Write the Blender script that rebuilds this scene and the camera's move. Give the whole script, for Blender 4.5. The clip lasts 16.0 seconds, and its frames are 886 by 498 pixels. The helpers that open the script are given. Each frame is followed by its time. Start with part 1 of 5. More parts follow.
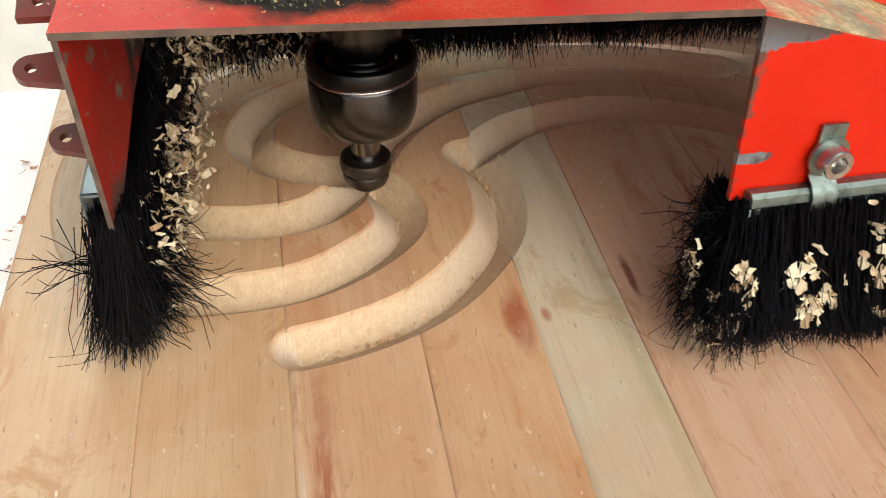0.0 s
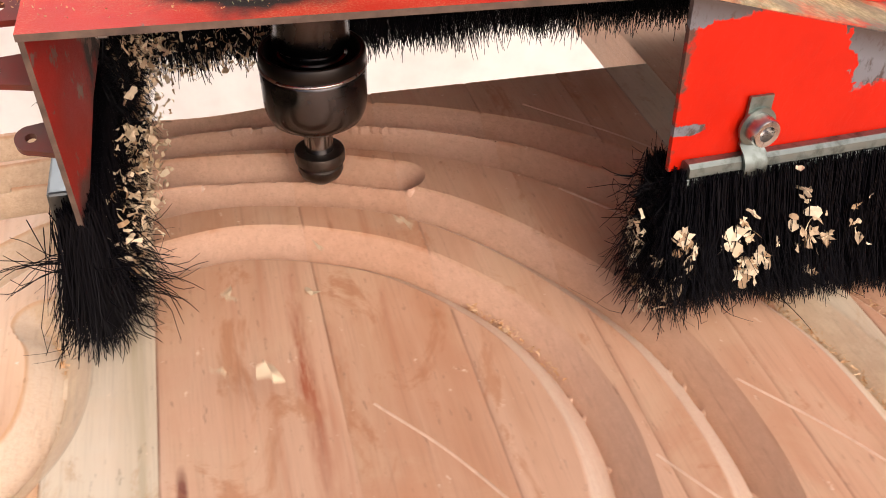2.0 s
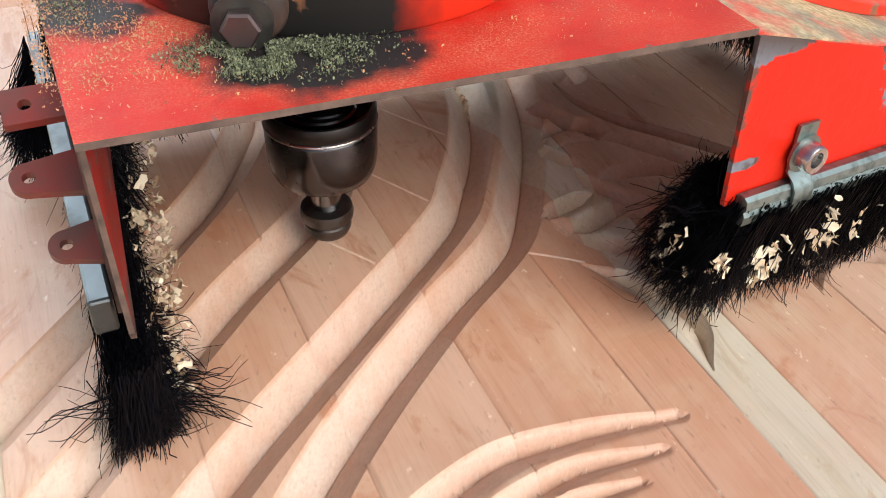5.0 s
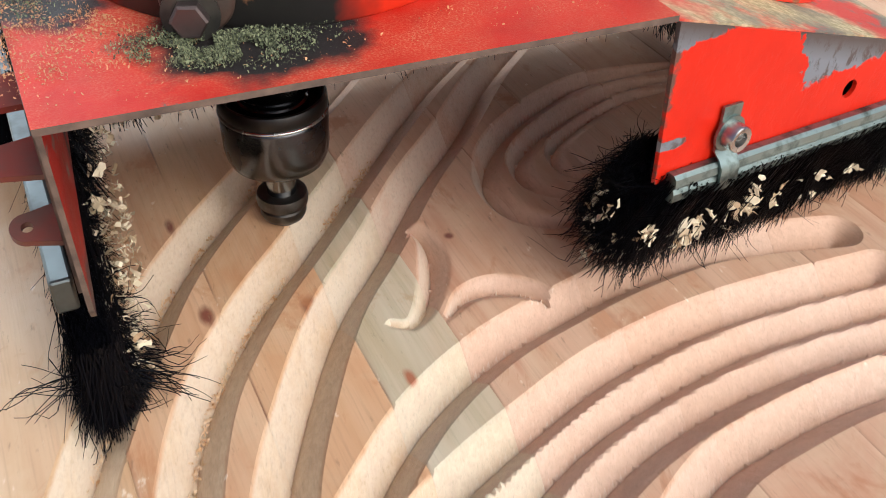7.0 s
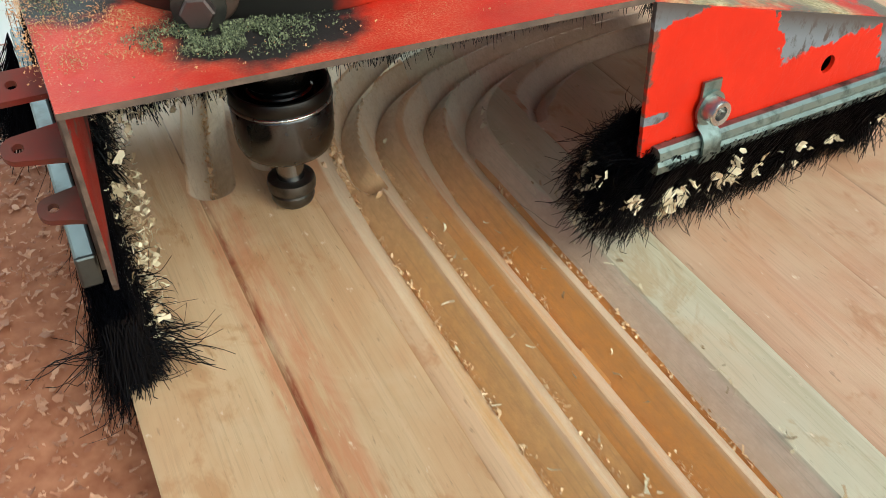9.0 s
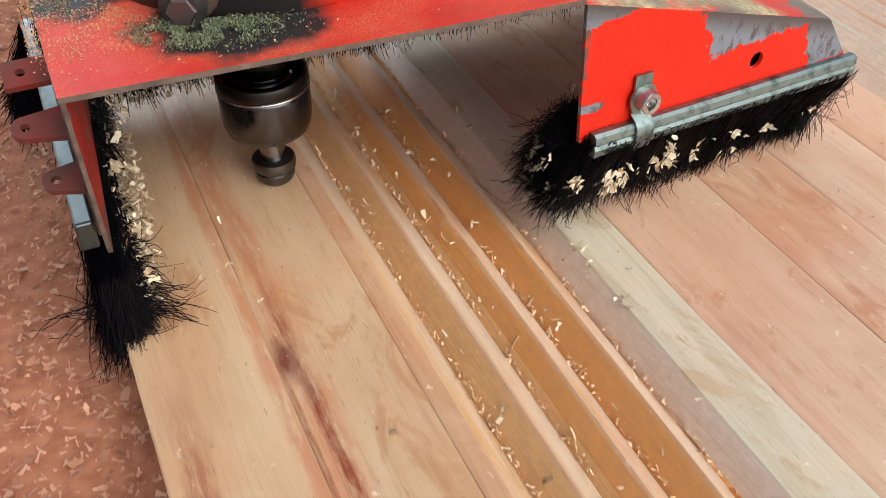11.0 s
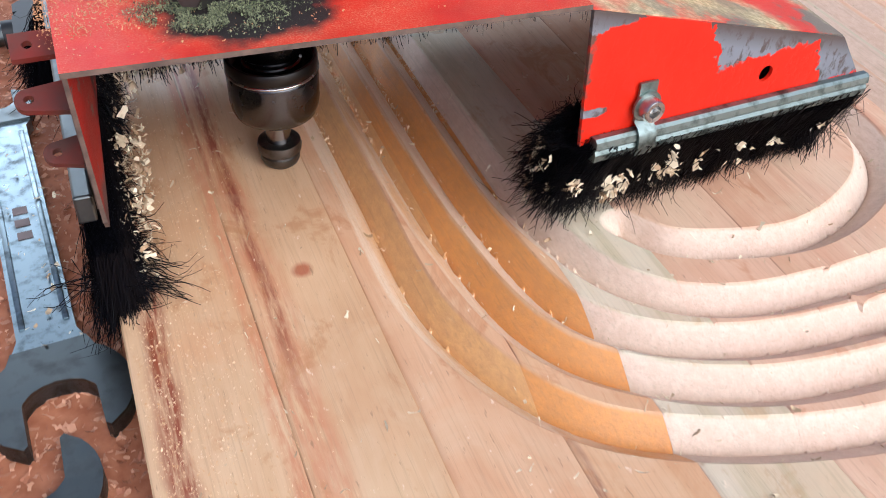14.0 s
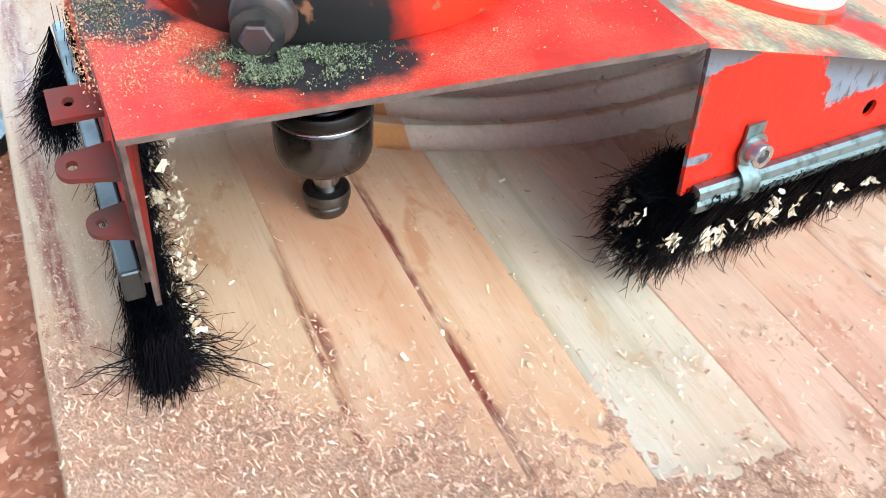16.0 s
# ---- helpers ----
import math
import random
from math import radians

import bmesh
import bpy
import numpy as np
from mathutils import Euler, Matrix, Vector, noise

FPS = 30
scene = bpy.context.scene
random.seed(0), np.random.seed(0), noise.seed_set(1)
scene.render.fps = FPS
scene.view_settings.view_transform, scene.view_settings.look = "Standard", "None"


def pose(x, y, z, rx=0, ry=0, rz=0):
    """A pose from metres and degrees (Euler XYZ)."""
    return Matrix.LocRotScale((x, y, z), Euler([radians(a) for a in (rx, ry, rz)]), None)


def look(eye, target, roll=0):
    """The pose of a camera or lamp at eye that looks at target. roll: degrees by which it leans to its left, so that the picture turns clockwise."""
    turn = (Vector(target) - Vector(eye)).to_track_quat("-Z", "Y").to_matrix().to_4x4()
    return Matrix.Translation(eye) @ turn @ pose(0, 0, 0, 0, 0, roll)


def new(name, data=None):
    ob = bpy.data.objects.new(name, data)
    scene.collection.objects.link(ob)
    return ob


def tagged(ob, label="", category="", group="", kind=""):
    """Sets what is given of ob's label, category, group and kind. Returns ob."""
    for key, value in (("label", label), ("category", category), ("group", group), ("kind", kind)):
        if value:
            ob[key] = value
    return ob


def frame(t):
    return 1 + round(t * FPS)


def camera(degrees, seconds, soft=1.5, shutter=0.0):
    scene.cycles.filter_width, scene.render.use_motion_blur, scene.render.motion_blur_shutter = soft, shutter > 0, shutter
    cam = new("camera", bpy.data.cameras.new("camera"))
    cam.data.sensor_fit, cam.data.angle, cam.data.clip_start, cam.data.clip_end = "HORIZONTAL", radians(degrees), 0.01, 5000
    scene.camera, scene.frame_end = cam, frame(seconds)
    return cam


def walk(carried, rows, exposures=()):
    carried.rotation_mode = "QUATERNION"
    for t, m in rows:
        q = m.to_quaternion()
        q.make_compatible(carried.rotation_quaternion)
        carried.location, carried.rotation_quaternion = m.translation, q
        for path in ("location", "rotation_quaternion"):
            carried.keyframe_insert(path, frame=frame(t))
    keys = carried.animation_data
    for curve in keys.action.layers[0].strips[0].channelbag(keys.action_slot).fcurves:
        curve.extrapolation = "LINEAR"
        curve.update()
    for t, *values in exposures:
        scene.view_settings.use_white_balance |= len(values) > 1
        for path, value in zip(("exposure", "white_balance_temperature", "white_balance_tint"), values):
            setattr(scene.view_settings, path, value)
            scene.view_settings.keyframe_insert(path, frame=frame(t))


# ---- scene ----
cam = camera(49.8, 16.0, soft=0.8, shutter=0.2)

# The carriage's way over the work, metres: seconds, x, y of the tool's axis.
CARRIAGE = [
    (0.0, 0.056, 0.0), (0.5, 0.039, 0.038), (1.0, 0.088, 0.096), (1.5, 0.163, 0.108), (2.0, 0.239, 0.100),
    (2.5, 0.310, 0.069), (3.0, 0.365, 0.014), (3.5, 0.395, -0.061), (4.0, 0.399, -0.139),
    (4.5, 0.365, -0.212), (5.0, 0.310, -0.277), (5.5, 0.262, -0.328), (6.0, 0.213, -0.379),
    (6.5, 0.164, -0.430), (7.0, 0.114, -0.492), (7.5, 0.068, -0.558), (8.0, 0.031, -0.626), (8.5, 0.006, -0.703),
    (9.0, 0.001, -0.781), (9.5, 0.0, -0.859), (10.0, 0.0, -0.938), (10.5, 0.0, -1.0165),
    (11.0, 0.0, -1.095), (11.5, 0.0, -1.174), (12.0, 0.0, -1.253), (12.5, 0.0, -1.331), (13.0, 0.0, -1.4095),
    (13.5, 0.0, -1.4875), (14.0, 0.0, -1.5645), (14.5, 0.0, -1.643), (15.0, 0.0, -1.7215), (15.5, 0.013, -1.796),
    (16.0, 0.0455, -1.867),
]
# The held camera, relative to the carriage: seconds, x, y, z, three turns in degrees.
HELD = [
    (0.0, -0.0328, -0.3875, 0.2726, 51.00, -1.00, -9.70), (0.5, -0.0114, -0.4257, 0.2786, 50.69, -0.63, -10.18),
    (1.0, -0.0231, -0.4221, 0.2783, 50.97, -1.09, -10.65), (1.5, -0.0229, -0.4075, 0.2682, 51.28, -1.68, -12.03),
    (2.0, -0.0421, -0.4055, 0.2761, 51.35, -0.88, -14.07), (2.5, -0.0546, -0.4021, 0.2804, 50.93, -1.73, -17.00),
    (3.0, -0.0812, -0.3970, 0.2837, 50.38, -1.67, -18.89), (3.5, -0.0929, -0.3797, 0.2779, 50.46, -1.62, -20.95),
    (4.0, -0.0952, -0.3640, 0.2747, 50.72, -1.12, -22.34), (4.5, -0.0975, -0.3570, 0.2790, 50.85, -1.00, -23.10),
    (5.0, -0.1010, -0.3535, 0.2860, 50.95, -1.05, -23.80), (5.5, -0.1050, -0.3520, 0.2930, 51.00, -1.15, -24.40),
    (6.0, -0.1085, -0.3530, 0.2990, 51.03, -1.22, -24.90), (6.5, -0.1107, -0.3555, 0.3032, 51.03, -1.27, -25.25),
    (7.0, -0.0993, -0.3751, 0.2938, 50.64, -1.34, -25.64), (7.5, -0.0958, -0.3758, 0.3021, 50.69, -1.21, -25.63),
    (8.0, -0.1022, -0.3881, 0.3034, 50.26, -0.81, -25.69), (8.5, -0.1028, -0.3911, 0.2970, 50.74, 0.27, -25.65),
    (9.0, -0.1025, -0.4020, 0.3010, 50.60, 0.40, -25.55), (9.5, -0.1020, -0.4150, 0.3080, 50.40, 0.42, -25.40),
    (10.0, -0.1010, -0.4290, 0.3160, 50.20, 0.38, -25.20), (10.5, -0.1000, -0.4420, 0.3230, 50.00, 0.32, -25.00),
    (11.0, -0.0984, -0.4522, 0.3283, 49.80, 0.26, -24.59), (11.5, -0.0843, -0.4544, 0.3224, 49.64, 0.33, -22.39),
    (12.0, -0.0755, -0.4376, 0.3158, 49.73, 0.16, -21.50), (12.5, -0.0764, -0.4182, 0.3048, 49.63, 0.06, -21.21),
    (13.0, -0.1033, -0.3891, 0.3115, 48.95, -1.31, -22.68), (13.5, -0.0880, -0.4375, 0.3365, 48.71, -2.20, -22.89),
    (14.0, -0.0865, -0.4560, 0.3338, 48.85, -1.74, -21.29), (14.5, -0.0761, -0.4392, 0.3337, 48.66, -1.58, -20.24),
    (15.0, -0.0704, -0.4206, 0.3237, 48.85, -1.22, -19.98), (15.5, -0.0851, -0.3933, 0.3125, 49.10, -1.19, -20.59),
    (16.0, -0.1130, -0.3844, 0.3197, 49.08, -2.02, -23.58),
]
EXPOSURES = [
    (0.0, -0.02, 6350, 0), (0.5, -0.10, 6500, 0), (1.5, -0.06, 6400, 2), (2.0, 0.02, 7000, 20), (3.0, 0.08, 7050, 20), (3.5, 0.15, 6400, 10), (4.0, 0.21, 5900, 4), (5.0, 0.25, 5800, 6),
    (6.5, 0.15, 5800, 7), (8.5, 0.08, 5700, -14), (11.0, 0.18, 5800, 2), (12.5, 0.25, 5820, 4), (14.0, 0.36, 5450, 8), (15.0, 0.54, 5300, 4), (16.0, 0.88, 4900, -4),
]
walk(cam, [(t, pose(cx + x, cy + y, z, rx, ry, rz)) for (t, cx, cy), (_, x, y, z, rx, ry, rz) in zip(CARRIAGE, HELD)], EXPOSURES)

# ---- daylight ----
SUN_UP, SUN_TURN = 40.0, 161.0   # elevation; direction from which it comes, degrees from +y towards +x
world = bpy.data.worlds.new("daylight")
scene.world = world
world.use_nodes = True
wn = world.node_tree
sky = wn.nodes.new("ShaderNodeTexSky")
sky.sky_type, sky.sun_disc = "NISHITA", False
sky.air_density, sky.dust_density, sky.ozone_density = 0.45, 4.0, 0.3      # a hazy white sky
sky.sun_elevation, sky.sun_rotation = radians(SUN_UP), radians(SUN_TURN)
wn.links.new(sky.outputs[0], wn.nodes["Background"].inputs[0])
wn.nodes["Background"].inputs[1].default_value = 0.15
sun = new("sun", bpy.data.lights.new("sun", "SUN"))
sun.data.energy, sun.data.angle, sun.data.color = 2.15, radians(76), (1.0, 0.93, 0.84)
_a, _e = radians(SUN_TURN), radians(SUN_UP)
sun.matrix_world = look((math.sin(_a) * math.cos(_e) * 9, math.cos(_a) * math.cos(_e) * 9, math.sin(_e) * 9), (0, 0, 0))

# skylight through the window in the far wall
window_light = new("window_light", bpy.data.lights.new("window_light", "AREA"))
window_light.data.shape, window_light.data.size, window_light.data.size_y = "RECTANGLE", 1.44, 1.40
window_light.data.energy, window_light.data.color = 31.0, (0.93, 0.97, 1.0)
window_light.matrix_world = look((-0.38, 1.76, 1.45), (-0.38, 0.0, 1.0))


# ---- materials ----
class Mat:
    """A small node-material builder on object coordinates."""

    def __init__(self, name, rough=0.5, metal=0.0):
        self.m = bpy.data.materials.new(name)
        self.m.use_nodes = True
        self.t = self.m.node_tree
        self.b = self.t.nodes["Principled BSDF"]
        self.b.inputs["Roughness"].default_value, self.b.inputs["Metallic"].default_value = rough, metal
        self.co = self.t.nodes.new("ShaderNodeTexCoord").outputs["Object"]

    def link(self, a, b):
        self.t.links.new(a, b)

    def noise(self, scale=10.0, stretch=(1, 1, 1), detail=4.0, rough=0.55, shift=(0, 0, 0), warp=0.0):
        mp = self.t.nodes.new("ShaderNodeMapping")
        mp.inputs["Scale"].default_value, mp.inputs["Location"].default_value = stretch, shift
        self.link(self.co, mp.inputs[0])
        n = self.t.nodes.new("ShaderNodeTexNoise")
        n.inputs["Scale"].default_value, n.inputs["Detail"].default_value, n.inputs["Roughness"].default_value = scale, detail, rough
        n.inputs["Distortion"].default_value = warp
        self.link(mp.outputs[0], n.inputs["Vector"])
        return n.outputs["Fac"]

    def ramp(self, fac, lo, hi):
        r = self.t.nodes.new("ShaderNodeMapRange")
        r.inputs["From Min"].default_value, r.inputs["From Max"].default_value = lo, hi
        self.link(fac, r.inputs["Value"])
        return r.outputs["Result"]

    def mix(self, fac, a, b):
        n = self.t.nodes.new("ShaderNodeMix")
        n.data_type = "RGBA"
        for sock, v in ((n.inputs[0], fac), (n.inputs[6], a), (n.inputs[7], b)):
            if isinstance(v, (int, float)):
                sock.default_value = v
            elif isinstance(v, tuple):
                sock.default_value = (*v, 1)
            else:
                self.link(v, sock)
        return n.outputs[2]

    def math(self, op, a, b=0.0):
        n = self.t.nodes.new("ShaderNodeMath")
        n.operation = op
        for sock, v in ((n.inputs[0], a), (n.inputs[1], b)):
            if isinstance(v, (int, float)):
                sock.default_value = v
            else:
                self.link(v, sock)
        return n.outputs[0]

    def axis(self, i):
        s = self.t.nodes.new("ShaderNodeSeparateXYZ")
        self.link(self.co, s.inputs[0])
        return s.outputs[i]

    def away(self, place, squash=(1, 1, 1)):
        """Distance from a place, with axes squashed."""
        mp = self.t.nodes.new("ShaderNodeMapping")
        mp.inputs["Scale"].default_value = squash
        mp.inputs["Location"].default_value = tuple(-p * s for p, s in zip(place, squash))
        self.link(self.co, mp.inputs[0])
        n = self.t.nodes.new("ShaderNodeVectorMath")
        n.operation = "LENGTH"
        self.link(mp.outputs[0], n.inputs[0])
        return n.outputs["Value"]

    def bump(self, fac, strength=0.3, distance=0.001):
        n = self.t.nodes.new("ShaderNodeBump")
        n.inputs["Strength"].default_value, n.inputs["Distance"].default_value = strength, distance
        self.link(fac, n.inputs["Height"])
        self.link(n.outputs[0], self.b.inputs["Normal"])

    def done(self, colour, rough=None):
        for sock, v in ((self.b.inputs["Base Color"], colour), (self.b.inputs["Roughness"], rough)):
            if isinstance(v, tuple):
                sock.default_value = (*v, 1)
            elif v is not None:
                self.link(v, sock)
        return self.m

    def random(self):
        return self.t.nodes.new("ShaderNodeObjectInfo").outputs["Random"]

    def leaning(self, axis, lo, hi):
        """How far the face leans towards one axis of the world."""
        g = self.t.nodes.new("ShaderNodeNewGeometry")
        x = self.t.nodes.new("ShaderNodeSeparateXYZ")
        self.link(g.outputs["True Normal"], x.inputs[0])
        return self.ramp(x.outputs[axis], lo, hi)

    def island(self):
        return self.t.nodes.new("ShaderNodeNewGeometry").outputs["Random Per Island"]


def wood(name, pale, dark, streak, cut, shift, cover=0.62, bands=(), marks=(), joint=None):
    """Plank wood: soft grain, clouds, streaks; cut: the fresh colour under the old surface. bands: (x, half width, y from, y to, colour)
    of stained grain; marks: (x, y, half width, half length, colour) of knots and pitch pockets."""
    m = Mat(name, 0.42)
    grain = m.noise(5.0, (15, 0.9, 15), 6.0, 0.6, (shift, shift, 0), 0.6)
    broad = m.noise(3.0, (12, 0.7, 12), 4.0, 0.6, (shift * 2, 1 + shift, 0), 1.2)
    fine = m.noise(60.0, (12, 0.30, 12), 3.0, 0.7, (0, shift, 0))
    cloud = m.noise(9.0, (1.6, 0.7, 1.6), 5.0, 0.6, (shift, 3, 1), 0.6)
    ragged = m.noise(240.0, (1, 0.12, 1), 4.0, 0.7)
    col = m.mix(m.ramp(grain, 0.32, 0.68), dark, pale)
    col = m.mix(m.math("MULTIPLY", m.ramp(cloud, 0.42, 0.68), 0.5), col, tuple(min(0.9, c * 1.18) for c in pale))
    col = m.mix(m.math("MULTIPLY", m.ramp(m.noise(6.0, (1.4, 0.5, 1.4), 5, 0.6, (9, shift, 4), 0.8), 0.48, 0.70), 0.6), col, tuple(c * k for c, k in zip(dark, (0.95, 0.74, 0.60))))
    col = m.mix(m.math("MULTIPLY", m.ramp(broad, cover, cover + 0.14), 0.5), col, streak)
    for x, w, y0, y1, c in bands:
        off = m.math("ABSOLUTE", m.math("SUBTRACT", m.math("ADD", m.axis(0), m.math("MULTIPLY", m.math("SUBTRACT", m.noise(14.0, (0.2, 1, 1), 3), 0.5), w * 1.6)), x))
        f = m.math("MULTIPLY", m.ramp(off, w, w * 0.35), m.math("MULTIPLY", m.ramp(m.axis(1), y0, y0 + 0.08), m.ramp(m.axis(1), y1, y1 - 0.08)))
        col = m.mix(m.math("MULTIPLY", f, m.ramp(ragged, 0.34, 0.56)), col, c)
    for x, y, rx, ry, c in marks:
        d = m.math("ADD", m.away((x, y, 0), (1 / rx, 1 / ry, 0)), m.math("MULTIPLY", m.math("SUBTRACT", m.noise(150.0, (1, 0.4, 1), 3), 0.5), 0.9))
        col = m.mix(m.math("MULTIPLY", m.ramp(d, 1.0, 0.45), 0.9), col, c)
    if joint is not None:      # the glue line, dirty in stretches
        gap = m.math("ABSOLUTE", m.math("SUBTRACT", m.axis(0), joint))
        gap = m.math("MULTIPLY", m.ramp(gap, 0.0011, 0.0004), m.ramp(m.noise(9.0, (1, 1, 1), 4, 0.6, (shift, 2, 0)), 0.42, 0.60))
        col = m.mix(m.math("MULTIPLY", gap, 0.85), col, (0.17, 0.060, 0.028))
    smear = m.ramp(m.noise(13.0, (1, 0.8, 1), 6, 0.65, (shift, 7, 2), 1.5), 0.50, 0.66)
    col = m.mix(m.math("MULTIPLY", smear, 0.34), col, (0.66, 0.50, 0.33))
    scuff = m.ramp(m.noise(30.0, (1, 0.5, 1), 6, 0.7, (2, shift, 6), 0.9), 0.56, 0.64)
    col = m.mix(m.math("MULTIPLY", scuff, 0.62), col, tuple(c * k for c, k in zip(dark, (0.86, 0.66, 0.50))))
    flush = m.ramp(m.noise(7.0, (1.2, 0.8, 1.2), 4, 0.6, (4, shift, 11), 1.0), 0.54, 0.70)
    col = m.mix(m.math("MULTIPLY", flush, 0.40), col, tuple(c * k for c, k in zip(pale, (0.94, 0.66, 0.50))))
    fleck = m.ramp(m.noise(170.0, (1, 0.55, 1), 4, 0.65, (0, shift, 8)), 0.655, 0.72)
    col = m.mix(m.math("MULTIPLY", fleck, 0.85), col, (0.80, 0.66, 0.50))
    pit = m.ramp(m.noise(420.0, (1, 0.22, 1), 3, 0.6, (5, shift, 1)), 0.64, 0.72)
    col = m.mix(m.math("MULTIPLY", pit, 0.55), col, tuple(c * 0.5 for c in dark))
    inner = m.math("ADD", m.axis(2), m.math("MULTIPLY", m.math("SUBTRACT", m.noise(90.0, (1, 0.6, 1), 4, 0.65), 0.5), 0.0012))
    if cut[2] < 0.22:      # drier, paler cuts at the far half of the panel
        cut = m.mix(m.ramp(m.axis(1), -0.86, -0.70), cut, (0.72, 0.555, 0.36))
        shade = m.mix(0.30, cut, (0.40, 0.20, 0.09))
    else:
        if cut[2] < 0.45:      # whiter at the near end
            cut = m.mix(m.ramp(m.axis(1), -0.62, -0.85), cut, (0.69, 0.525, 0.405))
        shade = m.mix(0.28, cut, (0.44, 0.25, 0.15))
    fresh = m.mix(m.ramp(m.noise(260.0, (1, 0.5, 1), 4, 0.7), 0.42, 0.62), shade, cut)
    # walls leaning to +x: their lit side painted in as a paler colour
    lit_wall = m.math("MULTIPLY", m.leaning(0, 0.25, 0.5), m.ramp(m.noise(45.0, (1, 0.12, 1), 4, 0.65, (shift, 3, 5)), 0.30, 0.52))
    fresh = m.mix(m.math("MULTIPLY", lit_wall, 0.75), fresh, (0.74, 0.63, 0.50))
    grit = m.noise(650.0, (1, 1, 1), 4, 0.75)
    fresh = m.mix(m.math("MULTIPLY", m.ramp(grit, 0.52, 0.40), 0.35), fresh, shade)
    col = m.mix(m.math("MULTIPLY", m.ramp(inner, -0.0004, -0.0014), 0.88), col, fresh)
    col = m.mix(m.math("MULTIPLY", m.ramp(fine, 0.52, 0.74), 0.30), col, tuple(c * 0.5 for c in dark))
    m.bump(m.math("ADD", m.math("SUBTRACT", m.math("MULTIPLY", fine, 0.7), m.math("MULTIPLY", pit, 0.5)), m.math("MULTIPLY", m.ramp(m.axis(2), -0.001, -0.003), m.math("MULTIPLY", grit, 2.4))), 0.28, 0.0008)
    return m.done(col, m.ramp(m.noise(25.0, (1, 0.3, 1)), -0.25, 1.3))


STAIN, PITCH, STREAK, TORN = (0.36, 0.10, 0.045), (0.16, 0.030, 0.018), (0.54, 0.25, 0.13), (0.25, 0.060, 0.026)
TAN = ((0.62, 0.43, 0.26), (0.53, 0.33, 0.18), (0.42, 0.17, 0.08), (0.60, 0.43, 0.215))
HONEY = ((0.64, 0.42, 0.26), (0.54, 0.31, 0.17), (0.48, 0.21, 0.10), (0.69, 0.385, 0.145))
ORANGE = ((0.62, 0.40, 0.24), (0.54, 0.30, 0.15), (0.48, 0.20, 0.08), (0.68, 0.29, 0.065))
PALE = ((0.63, 0.555, 0.425), (0.53, 0.45, 0.31), (0.36, 0.30, 0.16), (0.70, 0.56, 0.38))
PINK = ((0.63, 0.415, 0.285), (0.54, 0.32, 0.20), (0.44, 0.16, 0.08), (0.675, 0.445, 0.315))
ROSE = ((0.61, 0.385, 0.255), (0.52, 0.285, 0.17), (0.44, 0.16, 0.08), (0.655, 0.41, 0.275))
REDDISH = ((0.56, 0.28, 0.16), (0.46, 0.19, 0.10), (0.36, 0.10, 0.05), (0.62, 0.37, 0.24))


def painted_red(name="chipped_red_paint", old=(0.44, 0.012, 0.004), fresh=(0.60, 0.020, 0.006), chipped=0.66):
    """Chipped red machine paint with dust, grease round the clamp bolt."""
    m = Mat(name, 0.35)
    col = m.mix(m.ramp(m.noise(25.0), 0.3, 0.7), old, fresh)
    ragged = m.math("MULTIPLY", m.math("SUBTRACT", m.noise(45.0, (1, 1, 1), 5), 0.5), 0.05)
    grease = m.math("ADD", m.away((-0.024, -0.082, 0.15), (1.0, 1.25, 0.3)), ragged)
    corner = m.math("ADD", m.away((-0.092, -0.020, 0.15), (1.0, 0.75, 0.3)), ragged)
    dirt = m.math("MAXIMUM", m.ramp(grease, 0.046, 0.032), m.ramp(corner, 0.030, 0.020))
    dust_n = m.noise(1100.0, (1, 1, 1), 4, 0.75)
    dust_b = m.noise(13.0, (1, 1, 1), 5, 0.65)
    dust = m.math("MULTIPLY", m.math("ADD", m.math("MULTIPLY", m.ramp(dust_n, 0.47, 0.60), 0.75), 0.18), m.ramp(dust_b, 0.42, 0.64))
    top = m.ramp(m.axis(2), 0.1395, 0.1405)
    col = m.mix(m.math("MULTIPLY", m.math("MULTIPLY", dust, top), 0.75), col, (0.60, 0.27, 0.15))
    col = m.mix(m.math("MULTIPLY", dirt, 0.98), col, (0.014, 0.019, 0.019))
    worn = m.ramp(m.noise(70.0, (1, 1, 1), 6, 0.65, (3, 1, 2)), chipped, chipped + 0.04)
    col = m.mix(worn, col, (0.16, 0.11, 0.09))
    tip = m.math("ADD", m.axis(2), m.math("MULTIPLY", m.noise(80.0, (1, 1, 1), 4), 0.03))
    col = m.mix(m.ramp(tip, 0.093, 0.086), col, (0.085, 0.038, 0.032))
    m.bump(dust_n, 0.25, 0.0006)
    m.b.inputs["Specular IOR Level"].default_value = 0.22
    return m.done(col, m.math("ADD", m.math("MULTIPLY", dust_b, 0.5), 0.30))


